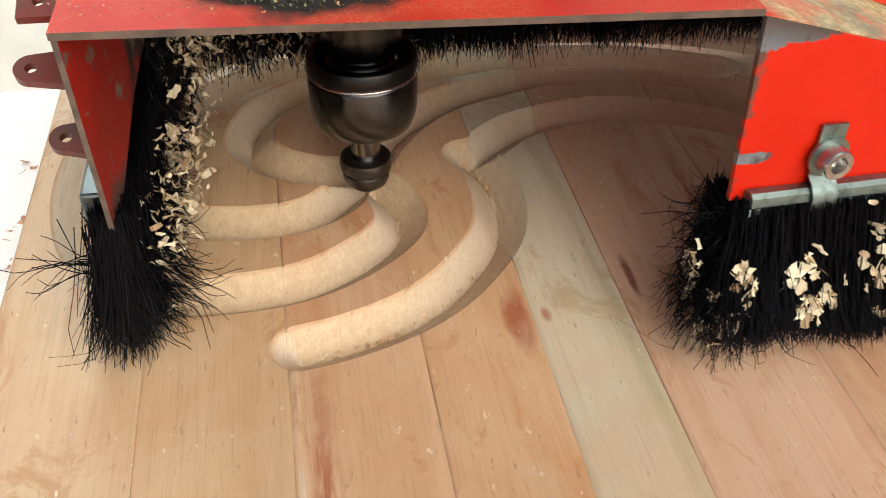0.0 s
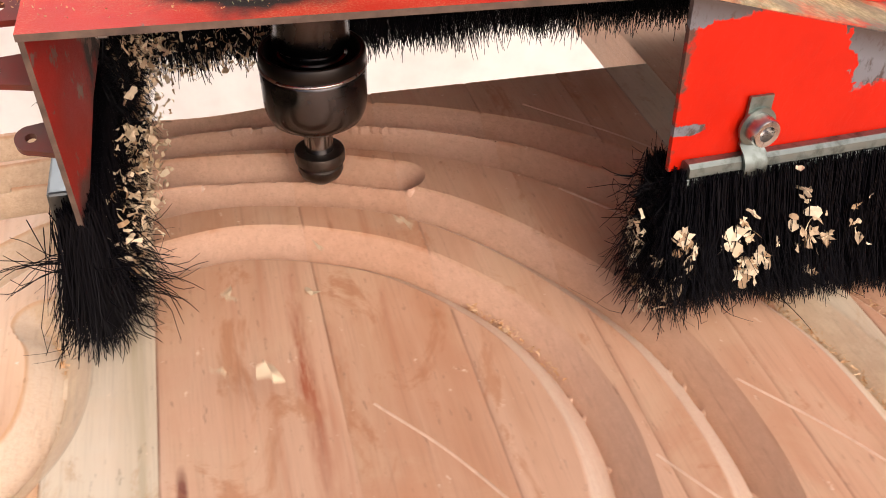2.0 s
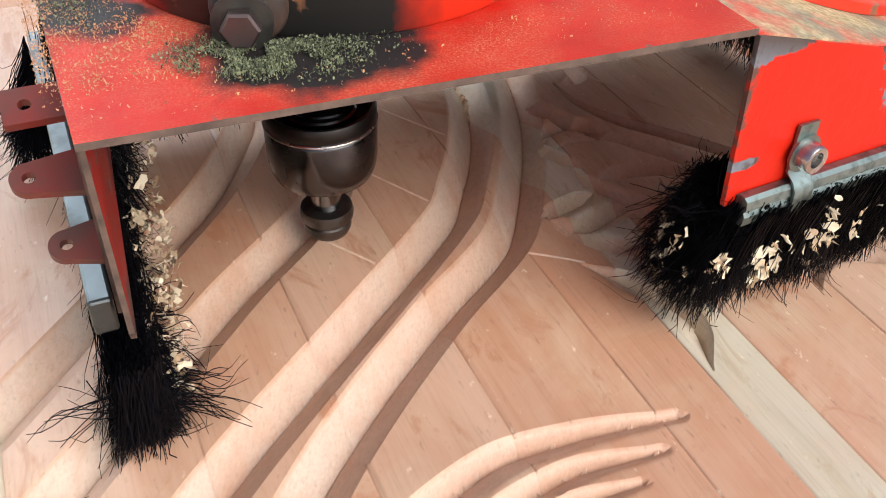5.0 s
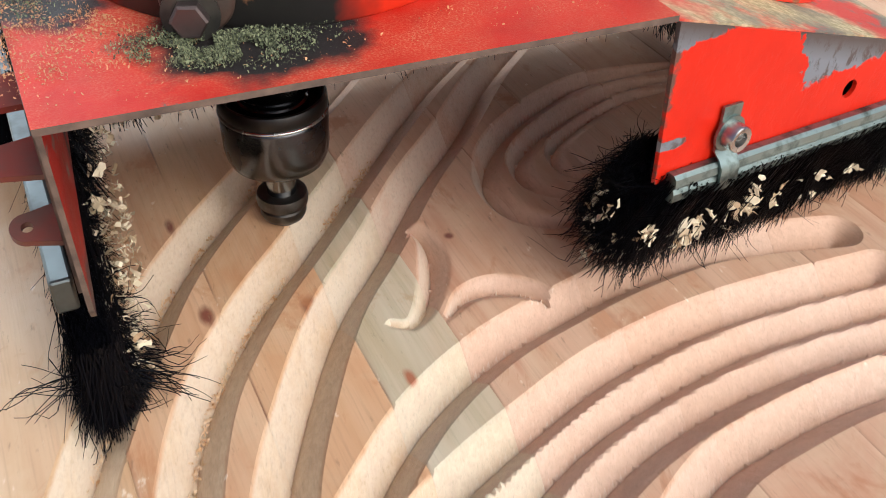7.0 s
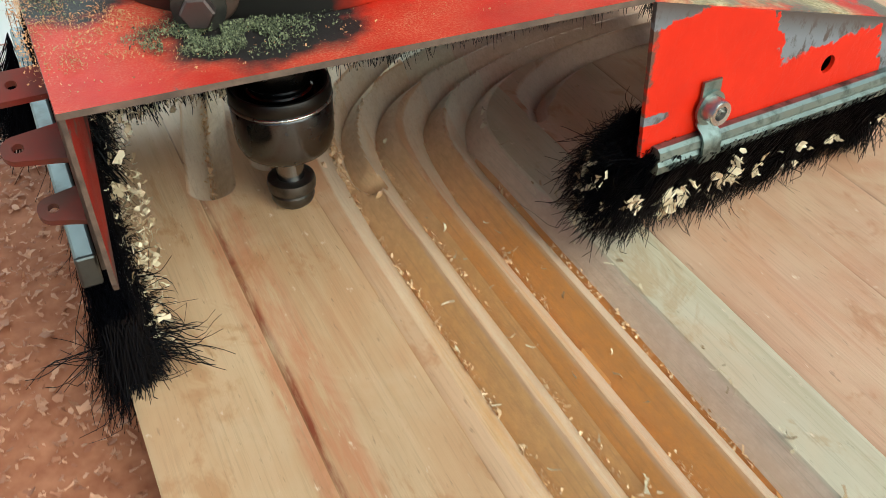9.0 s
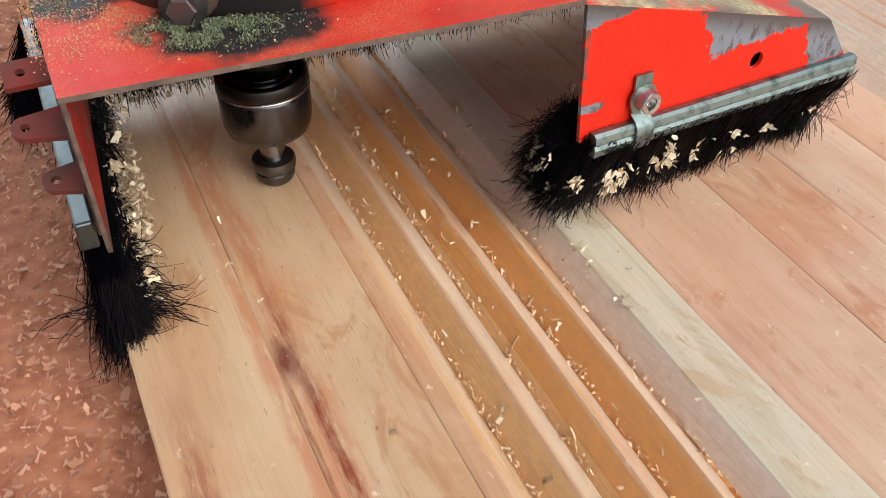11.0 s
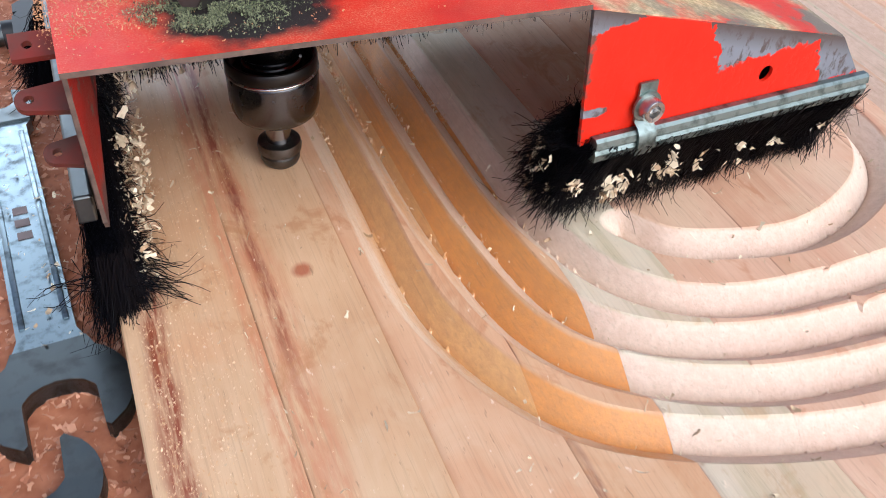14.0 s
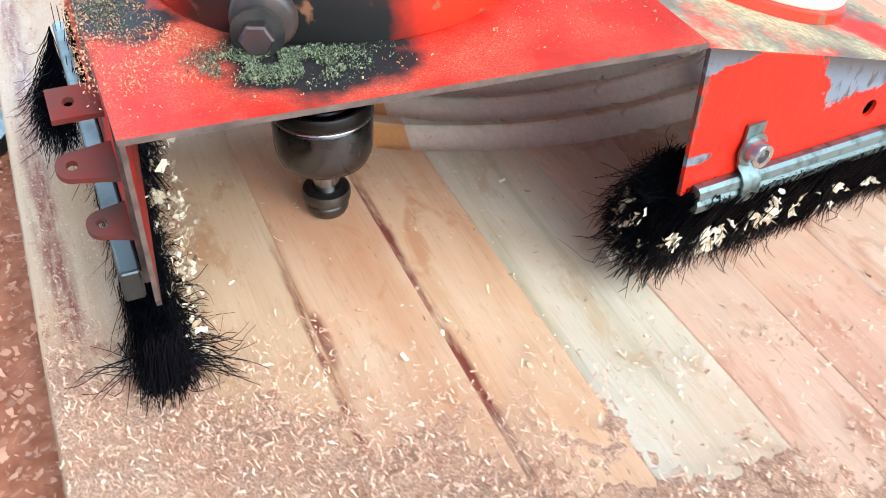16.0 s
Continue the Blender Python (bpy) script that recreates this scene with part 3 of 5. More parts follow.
GROOVES = [
    # pinwheel arms that run on into the ring
    ([(0.11, 0.0172), (0.119, 0.0242), (0.139, 0.0412), (0.16, 0.0492), (0.187, 0.0542), (0.206, 0.0522), (0.229, 0.0447), (0.258, 0.0292), (0.28, 0.0082), (0.299, -0.0178), (0.311, -0.0450), (0.317, -0.0776), (0.3165, -0.1026),
      (0.31, -0.1380), (0.3, -0.1650), (0.27, -0.2150), (0.235, -0.2550), (0.15, -0.3450)], WIDE),
    ([(0.11, 0.0202), (0.116, 0.0072), (0.118, -0.0148), (0.115, -0.0378), (0.108, -0.0538), (0.094, -0.0718), (0.082, -0.0838), (0.066, -0.0948), (0.05, -0.1018), (0.034, -0.1068), (0.018, -0.1098)], WIDE),
    ([(0.056, 0.0082), (0.059, 0.0192), (0.068, 0.0372), (0.088, 0.0612), (0.11, 0.0772), (0.137, 0.0872), (0.165, 0.0952), (0.193, 0.0962), (0.213, 0.0932), (0.25, 0.0827), (0.274, 0.0712), (0.298, 0.0523), (0.321, 0.0250), (0.342, -0.0090),
      (0.358, -0.0460), (0.3645, -0.0850), (0.3645, -0.1230), (0.357, -0.1580), (0.345, -0.1940), (0.332, -0.2220), (0.312, -0.2550), (0.255, -0.3050), (0.13, -0.4300), (0.058, -0.5050), (0.018, -0.5700), (-0.008, -0.6250), (-0.022, -0.6800), (-0.035, -0.7480)], WIDE),
    ([(0.056, 0.0062), (0.034, -0.0158), (0.016, -0.0228), (-0.018, -0.0218), (-0.038, -0.0118), (-0.046, 0.0162), (-0.046, 0.0442), (-0.034, 0.0812), (-0.01, 0.1062), (0.018, 0.1202), (0.06, 0.1302), (0.111, 0.1362), (0.155, 0.1462), (0.186, 0.1472), (0.24, 0.1402),
      (0.29, 0.1242), (0.338, 0.0962), (0.363, 0.0730), (0.386, 0.0450), (0.405, 0.0140), (0.42, -0.0250), (0.433, -0.0640), (0.437, -0.1070), (0.434, -0.1410), (0.43, -0.1720), (0.419, -0.2070), (0.406, -0.2340), (0.389, -0.2610), (0.372, -0.2850),
      (0.31, -0.3360), (0.241, -0.3910), (0.206, -0.4230), (0.162, -0.4670), (0.115, -0.5150), (0.082, -0.5480), (0.05, -0.5900), (0.031, -0.6320), (0.018, -0.6780), (0.008, -0.7100), (0.003, -0.7360)], WIDE),
    ([(0.06, 0.0022), (0.068, -0.0158), (0.068, -0.0328), (0.06, -0.0448), (0.047, -0.0558), (0.03, -0.0658), (0.014, -0.0708), (-0.008, -0.0728), (-0.032, -0.0708), (-0.054, -0.0578), (-0.076, -0.0238), (-0.082, 0.0362), (-0.066, 0.0912), (-0.03, 0.1362),
      (0.02, 0.1562), (0.06, 0.1612), (0.111, 0.1632), (0.151, 0.1672), (0.188, 0.1692), (0.236, 0.1642), (0.297, 0.1474), (0.35, 0.1200), (0.372, 0.1030), (0.396, 0.0790), (0.42, 0.0510), (0.438, 0.0190), (0.457, -0.0200), (0.471, -0.0570), (0.4745, -0.0950),
      (0.47, -0.1450), (0.458, -0.1890), (0.441, -0.2300), (0.407, -0.2890), (0.387, -0.3150), (0.335, -0.3520), (0.277, -0.4000), (0.228, -0.4500), (0.188, -0.4870), (0.15, -0.5290), (0.114, -0.5660), (0.081, -0.6150), (0.06, -0.6550), (0.047, -0.7000), (0.038, -0.7500),
      (0.034, -0.8200), (0.035, -1.2000), (0.035, -1.6000), (0.035, -1.6900), (0.043, -1.7310), (0.059, -1.7690), (0.08, -1.7970), (0.108, -1.8160), (0.15, -1.8330), (0.2, -1.8450), (MID, -1.849)], WIDE),
    ([(0.056, 0.0122), (0.036, 0.0142), (0.023, 0.0192), (0.013, 0.0252), (0.003, 0.0372), (-0.001, 0.0482), (0.003, 0.0682), (0.016, 0.0882), (0.042, 0.1032), (0.075, 0.1092), (0.111, 0.1122), (0.152, 0.1192), (0.2, 0.1162), (0.239, 0.1082), (0.278, 0.0922)], WIDE),
    # waves that become the straight flutes and close round the foot
    (mirrored([(0.046, -0.780), (0.041, -0.765), (0.048, -0.725), (0.064, -0.693), (0.092, -0.664), (0.126, -0.636), (0.167, -0.616), (0.207, -0.606), (0.250, -0.599), (0.295, -0.598), (0.330, -0.605), (0.364, -0.615)])[:12], V),
    ([(0.364, -0.645), (0.280, -0.638), (0.214, -0.644), (0.164, -0.659), (0.117, -0.678), (0.087, -0.699), (0.068, -0.730), (0.061, -0.770), (0.060, -0.850), (0.062, -1.200), (0.062, -1.620), (0.067, -1.680), (0.075, -1.726), (0.090, -1.757), (0.112, -1.779), (0.142, -1.797), (0.185, -1.811), (MID, -1.818)], V),
    ([(0.364, -0.664), (0.280, -0.658), (0.214, -0.665), (0.165, -0.679), (0.122, -0.704), (0.097, -0.735), (0.087, -0.790), (0.086, -0.850), (0.088, -1.200), (0.087, -1.600), (0.092, -1.675), (0.101, -1.722), (0.117, -1.748), (0.145, -1.768), (0.190, -1.783), (MID, -1.789)], V),
    ([(0.364, -0.685), (0.280, -0.677), (0.216, -0.683), (0.165, -0.700), (0.131, -0.728), (0.114, -0.765), (0.112, -0.850), (0.114, -1.200), (0.113, -1.620), (0.122, -1.680), (0.137, -1.717), (0.162, -1.743), (0.201, -1.757), (MID, -1.761)], V),
    ([(0.364, -0.707), (0.300, -0.702), (0.255, -0.704), (0.215, -0.711), (0.176, -0.735), (0.160, -0.763)], dict(V, nib=True)),
    ([(0.164, -1.680), (0.180, -1.702), (0.213, -1.716), (0.255, -1.722), (0.297, -1.711), (0.334, -1.686), (0.354, -1.650), (0.358, -1.560)], V),
    # the same flutes at the far stile
    ([(0.475, -0.820), (0.475, -1.690), (0.467, -1.731), (0.451, -1.769), (0.430, -1.797), (0.402, -1.816), (0.360, -1.833), (0.310, -1.845), (MID, -1.849)], V),
    ([(0.448, -0.850), (0.448, -1.620), (0.443, -1.680), (0.435, -1.726), (0.420, -1.757), (0.398, -1.779), (0.368, -1.797), (0.325, -1.811), (MID, -1.818)], V),
    ([(0.422, -0.850), (0.423, -1.600), (0.418, -1.675), (0.409, -1.722), (0.393, -1.748), (0.365, -1.768), (0.320, -1.783), (MID, -1.789)], V),
    ([(0.397, -0.850), (0.397, -1.620), (0.388, -1.680), (0.373, -1.717), (0.348, -1.743), (0.309, -1.757), (MID, -1.761)], V),
    # scroll of three nested hooks
    ([(0.400, -0.440), (0.360, -0.432), (0.318, -0.432), (0.255, -0.462), (0.224, -0.497), (0.220, -0.532), (0.236, -0.551), (0.260, -0.552), (0.274, -0.542)], dict(left=0.014, right=0.008, depth=0.010, swell=True)),
    ([(0.385, -0.452), (0.345, -0.447), (0.292, -0.462), (0.250, -0.488), (0.241, -0.514), (0.252, -0.531), (0.272, -0.534)], dict(left=0.012, right=0.007, depth=0.009, swell=True)),
    ([(0.370, -0.462), (0.338, -0.460), (0.300, -0.472), (0.272, -0.490), (0.264, -0.510), (0.270, -0.524)], dict(left=0.010, right=0.006, depth=0.007, swell=True)),
    ([(0.160, -0.514), (0.171, -0.530), (0.168, -0.549), (0.155, -0.574), (0.141, -0.588), (0.133, -0.584)], dict(left=0.010, right=0.007, depth=0.008, swell=True)),
    ([(0.158, -0.590), (0.172, -0.580), (0.188, -0.580), (0.203, -0.592), (0.207, -0.610)], dict(left=0.007, right=0.010, depth=0.008, swell=True)),
    # acanthus spray: a curled stem over rolled leaves, parted by sharp valleys
    ([(0.4830, -0.1910), (0.4950, -0.1890), (0.5010, -0.1830), (0.5010, -0.1710), (0.4960, -0.1620), (0.4830, -0.1620), (0.4690, -0.1720)], LEAF(0.0055, 0.0085, 0.0075)),
    ([(0.4670, -0.1710), (0.4770, -0.1530), (0.4900, -0.1440), (0.5010, -0.1500), (0.5100, -0.1670)], LEAF(0.0100, 0.0065, 0.0060)),
    ([(0.4830, -0.1880), (0.4830, -0.2030), (0.4870, -0.2190), (0.4950, -0.2360), (0.5100, -0.2550), (0.5250, -0.2750), (0.5390, -0.2960), (0.5520, -0.3150), (0.5700, -0.3340), (0.6400, -0.4300)], LEAF(0.0040, 0.0085, 0.0080)),
    ([(0.4630, -0.1860), (0.4590, -0.2060), (0.4650, -0.2230), (0.4740, -0.2430), (0.4820, -0.2560)], LEAF(0.0095, 0.0060, 0.0078)),
    ([(0.4490, -0.2530), (0.4590, -0.2500), (0.4730, -0.2510), (0.4840, -0.2550), (0.4930, -0.2640), (0.5060, -0.2820), (0.5200, -0.3030), (0.5340, -0.3210), (0.5480, -0.3380), (0.5570, -0.3490), (0.6000, -0.4020)], LEAF(0.0095, 0.0085, 0.0078)),
    ([(0.4450, -0.2420), (0.4570, -0.2330), (0.4690, -0.2320), (0.4770, -0.2380), (0.4820, -0.2520)], LEAF(0.0075, 0.0095, 0.0070)),
    ([(0.4420, -0.2440), (0.4420, -0.2540), (0.4480, -0.2670), (0.4540, -0.2750)], LEAF(0.0060, 0.0050, 0.0075)),
    ([(0.4510, -0.2880), (0.4600, -0.2870), (0.4720, -0.2860), (0.4880, -0.2900), (0.5050, -0.2970), (0.5180, -0.3050), (0.5340, -0.3210)], LEAF(0.0100, 0.0085, 0.0075)),
    ([(0.4480, -0.2740), (0.4480, -0.2840), (0.4510, -0.2920), (0.4570, -0.3030), (0.4640, -0.3110), (0.4780, -0.3180), (0.4910, -0.3210)], LEAF(0.0080, 0.0065, 0.0075)),
    ([(0.4170, -0.3180), (0.4310, -0.3190), (0.4450, -0.3150), (0.4600, -0.3110), (0.4690, -0.3130)], LEAF(0.0085, 0.0100, 0.0075)),
    ([(0.4120, -0.3060), (0.4260, -0.3010), (0.4460, -0.2970)], LEAF(0.0060, 0.0095, 0.0066)),
    ([(0.4150, -0.3030), (0.4180, -0.3200), (0.4250, -0.3330), (0.4340, -0.3420), (0.4470, -0.3470), (0.4620, -0.3460)], LEAF(0.0115, 0.0045, 0.0070)),
    ([(0.4660, -0.3770), (0.4630, -0.3440), (0.4700, -0.3360), (0.4790, -0.3290), (0.4910, -0.3240), (0.5110, -0.3230), (0.5300, -0.3260), (0.5440, -0.3350), (0.5570, -0.3480), (0.5800, -0.3880)], LEAF(0.0120, 0.0095, 0.0080)),
    ([(0.4740, -0.3850), (0.4710, -0.3700), (0.4790, -0.3560), (0.4940, -0.3490), (0.5110, -0.3500), (0.5240, -0.3580)], LEAF(0.0110, 0.0070, 0.0072)),
    ([(0.4940, -0.3890), (0.4920, -0.3760), (0.4980, -0.3650), (0.5110, -0.3590), (0.5280, -0.3610), (0.5420, -0.3720), (0.5560, -0.3910)], LEAF(0.0110, 0.0080, 0.0075)),
    ([(0.5040, -0.4030), (0.5110, -0.3910), (0.5250, -0.3850), (0.5420, -0.3910), (0.5540, -0.4050)], LEAF(0.0100, 0.0070, 0.0070)),
    ([(0.4120, -0.3450), (0.4300, -0.3650), (0.4400, -0.3950), (0.4280, -0.4250)], LEAF(0.0040, 0.0120, 0.0070)),
]


def glide(points, step=0.003):
    """A smooth line through points, as an array of close places."""
    p = np.array([points[0]] + list(points) + [points[-1]], float)
    out = []
    for a, b, c, d in zip(p, p[1:], p[2:], p[3:]):
        n = max(2, int(np.hypot(*(c - b)) / step))
        f = np.arange(n)[:, None] / n
        d0, d1, d2 = np.hypot(*(b - a)), np.hypot(*(c - b)), np.hypot(*(d - c))
        t1, t2 = (c - a) * d1 / max(1e-6, d0 + d1), (d - b) * d1 / max(1e-6, d1 + d2)
        out.append((2 * f**3 - 3 * f**2 + 1) * b + (f**3 - 2 * f**2 + f) * t1 + (3 * f**2 - 2 * f**3) * c + (f**3 - f**2) * t2)
    return np.vstack(out + [p[-1:]])


LINES, ROUND, SOFT, DEEP = [], [], [], []
for _pts, _k in GROOVES:
    _q = glide(_pts)
    _s = np.linspace(0, 1, len(_q))
    _w = 0.25 + 0.75 * np.sin(np.pi * np.clip(_s, 0.02, 0.98)) ** 0.7 if _k.get("swell") else np.ones(len(_q))
    if _k.get("taper"):
        _w = np.clip(np.minimum(_s, 1 - _s) / 0.22, 0.10, 1.0) ** 0.8
    if _k.get("nib"):      # runs out narrower
        _w = np.clip((1 - _s) / 0.10, 0.42, 1.0) ** 0.7
    # the ring is cut less deep than the flutes
    DEEP.append(_w * (0.94 + 0.06 * np.clip((-0.30 - _q[:, 1]) / 0.25, 0, 1)) if _k.get("shallow") else _w)
    LINES.append((_q, _w, _k["left"], _k["right"], _k["depth"]))
    ROUND.append(_k.get("round", 1.0))
    SOFT.append(_k.get("soft", 1.35))


def carve(X, Y, step, gx, slack=0.0):
    """Depth at each place, and the place moved on to the nearest rim or bottom line."""
    Z, mx, my = np.zeros_like(X), np.zeros_like(X), np.zeros_like(Y)
    gy = Y[0]
    for (q, w, hl, hr, depth), power, soft, deep in zip(LINES, ROUND, SOFT, DEEP):
        reach = max(hl, hr) + step + slack
        best = {}
        D = np.full_like(X, 9.0)
        S, N1, N2, W, K = np.zeros_like(X), np.zeros_like(X), np.zeros_like(X), np.ones_like(X), np.ones_like(X)
        hit = False
        for i in range(len(q) - 1):
            a, b = q[i], q[i + 1]
            i0, i1 = np.searchsorted(gx, (min(a[0], b[0]) - reach, max(a[0], b[0]) + reach))
            j0, j1 = np.searchsorted(gy, (min(a[1], b[1]) - reach, max(a[1], b[1]) + reach))
            if i0 >= i1 or j0 >= j1:
                continue
            hit = True
            sl = (slice(i0, i1), slice(j0, j1))
            e = b - a
            l2 = max(e @ e, 1e-12)
            px, py = X[sl] - a[0], Y[sl] - a[1]
            f = np.clip((px * e[0] + py * e[1]) / l2, 0, 1)
            rx, ry = px - f * e[0], py - f * e[1]
            d = np.hypot(rx, ry)
            closer = d < D[sl]
            D[sl] = np.where(closer, d, D[sl])
            S[sl] = np.where(closer, np.sign(e[0] * py - e[1] * px), S[sl])
            N1[sl], N2[sl] = np.where(closer, rx, N1[sl]), np.where(closer, ry, N2[sl])
            W[sl] = np.where(closer, w[i] + (w[i + 1] - w[i]) * f, W[sl])
            K[sl] = np.where(closer, deep[i] + (deep[i + 1] - deep[i]) * f, K[sl])
        if not hit:
            continue
        H = np.where(S >= 0, hl, hr) * W
        u = np.clip(D / H, 0, 1)
        z = -depth * K * (1 - u**power) ** np.where(H > 0.0062 * W, soft, 1.0)
        deeper = z < Z
        safe = np.maximum(D, 1e-9)
        rim = np.abs(D - H) < 0.5 * step
        low = D < 0.45 * step
        move = np.where(rim, (H - D) / safe, np.where(low, -1.0, 0.0))
        ok = (deeper | (rim & (Z > -1e-6)))
        Z = np.where(deeper, z, Z)
        mx, my = np.where(ok, N1 * move, mx), np.where(ok, N2 * move, my)
        Z = np.where(deeper & low, -depth * K - (0.0011 if depth > 0.010 else 0.0014 * K), Z)
        Z = np.where(rim & (Z > -0.25 * depth), np.minimum(0, Z) * 0, Z)
    return Z, mx, my


def ground(x, y):
    """Height of the carved face at one place."""
    z = 0.0
    for (q, w, hl, hr, depth), deep in zip(LINES, DEEP):
        d = np.hypot(q[:, 0] - x, q[:, 1] - y)
        i = int(d.argmin())
        if d[i] < max(hl, hr):
            z = min(z, -depth * deep[i] * max(0.0, 1 - d[i] / (max(hl, hr) * w[i])))
    return z


def plank(x0, x1, y0, y1, material, parent, step=0.002, angle=24, close=(-0.46, 0.13), lean=(0.0, 0.0)):
    """One plank with its carving; lean: how far its left and right edge run off to +x at the near end."""
    nx, ny = max(2, round((x1 - x0) / step)) + 1, max(2, round((y1 - y0) / step)) + 1
    xs, ys = np.linspace(x0 + 0.00003, x1 - 0.00003, nx), np.linspace(y0, y1, ny)
    if step < 0.0015:      # close rows only where the leaves are carved
        ys = np.concatenate([np.arange(y0, close[0], 0.002), np.arange(*close, step), np.arange(close[1], y1, 0.002), [y1]])
        ny = len(ys)
    X, Y = np.meshgrid(xs, ys, indexing="ij")
    share = ((xs - x0) / (x1 - x0))[:, None]
    X = X + (lean[0] * (1 - share) + lean[1] * share) * np.clip((-1.30 - Y) / 0.75, 0, 1)
    Z, mx, my = carve(X, Y, step, xs, max(lean))
    mx[0], mx[-1], my[:, 0], my[:, -1] = 0, 0, 0, 0
    X2, Y2 = X + mx, Y + my
    Z2 = Z.copy()
    flat = Z > -1e-6
    dip = 0.0003 + 0.0006 * abs(math.sin(x0 * 97.0))
    Z2[0], Z2[-1] = Z2[0] - dip * flat[0], Z2[-1] - 0.0002 * flat[-1]
    co = np.stack([X2, Y2, Z2], -1).reshape(-1, 3)
    idx = np.arange(nx * ny).reshape(nx, ny)
    a, b, c, d = (v.ravel() for v in (idx[:-1, :-1], idx[1:, :-1], idx[1:, 1:], idx[:-1, 1:]))
    zf, zc = Z2.ravel(), (Z2[:-1, :-1] + Z2[1:, :-1] + Z2[1:, 1:] + Z2[:-1, 1:]).ravel() / 4
    first = np.abs(zf[a] - zf[c]) <= np.abs(zf[b] - zf[d])
    t1 = np.where(first[:, None], np.stack([a, b, c], -1), np.stack([a, b, d], -1))
    t2 = np.where(first[:, None], np.stack([a, c, d], -1), np.stack([b, c, d], -1))
    loop = np.concatenate([idx[:, 0], idx[-1, 1:], idx[-2::-1, -1], idx[0, -2:0:-1]])
    base = len(co)
    low = co[loop].copy()
    low[:, 2] = -DOOR_T
    n = len(loop)
    k = np.arange(n)
    k2 = (k + 1) % n
    s1 = np.stack([loop[k2], loop[k], base + k], -1)
    s2 = np.stack([loop[k2], base + k, base + k2], -1)
    tris = np.concatenate([t1, t2, s1, s2]).astype(np.int32)
    co = np.concatenate([co, low]).astype(np.float32)
    me = bpy.data.meshes.new("plank")
    me.vertices.add(len(co))
    me.vertices.foreach_set("co", co.ravel())
    me.loops.add(len(tris) * 3)
    me.loops.foreach_set("vertex_index", tris.ravel())
    me.polygons.add(len(tris))
    me.polygons.foreach_set("loop_start", np.arange(0, len(tris) * 3, 3, dtype=np.int32))
    me.update(calc_edges=True)
    return link_mesh("plank", me, material, parent, angle)


door = tagged(new("carved_door_panel"), "unfinished wooden door panel glued from planks, being carved", "door panel")
PLANKS = [
    (-0.105, -0.044, TAN, 0.60, [(-0.046, 0.007, -1.9, -0.7, STREAK), (-0.0915, 0.0085, -2.32, -1.22, TORN), (-0.046, 0.005, -1.75, -0.80, STREAK)], []),
    (-0.044, 0.012, TAN, 0.64, [(-0.034, 0.012, -1.9, -0.7, STREAK), (-0.0335, 0.0046, -1.76, -1.14, TORN), (-0.042, 0.0015, -1.60, -1.20, STAIN), (-0.0425, 0.0030, -1.02, -0.70, TORN), (0.010, 0.003, -2.3, -1.86, PITCH)], [(-0.038, -1.235, 0.006, 0.020, PITCH), (-0.013, -1.659, 0.006, 0.007, STAIN), (0.006, -0.03, 0.004, 0.010, STAIN)]),
    (0.012, 0.066, HONEY, 0.62, [(0.0225, 0.0065, -0.36, -0.10, STAIN), (0.0145, 0.0016, -0.36, -0.10, (0.74, 0.58, 0.42))], [(0.060, -0.546, 0.004, 0.009, PITCH), (0.060, -0.476, 0.003, 0.008, PITCH), (0.014, -1.955, 0.005, 0.022, PITCH)]),
    (0.066, 0.114, ORANGE, 0.64, [(0.0675, 0.004, -2.4, -1.77, PITCH)], [(0.108, -0.108, 0.007, 0.024, STAIN), (0.105, -0.560, 0.006, 0.009, PITCH)]),
    (0.114, 0.155, PALE, 0.54, [], [(0.120, -0.106, 0.003, 0.006, STAIN), (0.127, -0.619, 0.003, 0.008, STAIN)]),
    (0.155, 0.224, PINK, 0.60, [(0.213, 0.005, -0.12, 0.05, STAIN)], [(0.163, -0.087, 0.0024, 0.017, PITCH), (0.220, -0.468, 0.004, 0.005, PITCH), (0.183, -0.539, 0.003, 0.003, PITCH)]),
    (0.224, 0.278, ROSE, 0.60, [], [(0.275, -0.581, 0.002, 0.010, PITCH)]),
    (0.278, 0.335, PINK, 0.62, [], [(0.294, -0.472, 0.003, 0.005, PITCH)]),
    (0.335, 0.392, ROSE, 0.60, [], []),
    (0.392, 0.424, ROSE, 0.60, [], []),
    (0.424, 0.452, PALE, 0.60, [], []),
    (0.452, 0.510, ROSE, 0.60, [], []),
    (0.510, 0.562, PINK, 0.60, [], []),
    (0.562, 0.615, PINK, 0.62, [], []),
    (0.615, 0.680, REDDISH, 0.62, [], []),
    (0.680, 0.745, ROSE, 0.60, [], []),
    (0.745, 0.810, PINK, 0.62, [], []),
]
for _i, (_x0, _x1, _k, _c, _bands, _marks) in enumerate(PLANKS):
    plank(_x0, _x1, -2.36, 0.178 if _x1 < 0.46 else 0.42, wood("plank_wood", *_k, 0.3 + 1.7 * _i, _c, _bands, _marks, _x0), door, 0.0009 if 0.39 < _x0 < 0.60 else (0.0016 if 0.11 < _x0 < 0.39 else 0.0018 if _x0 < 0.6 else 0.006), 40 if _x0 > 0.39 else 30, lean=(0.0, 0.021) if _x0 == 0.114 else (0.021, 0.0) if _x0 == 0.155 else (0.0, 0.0))


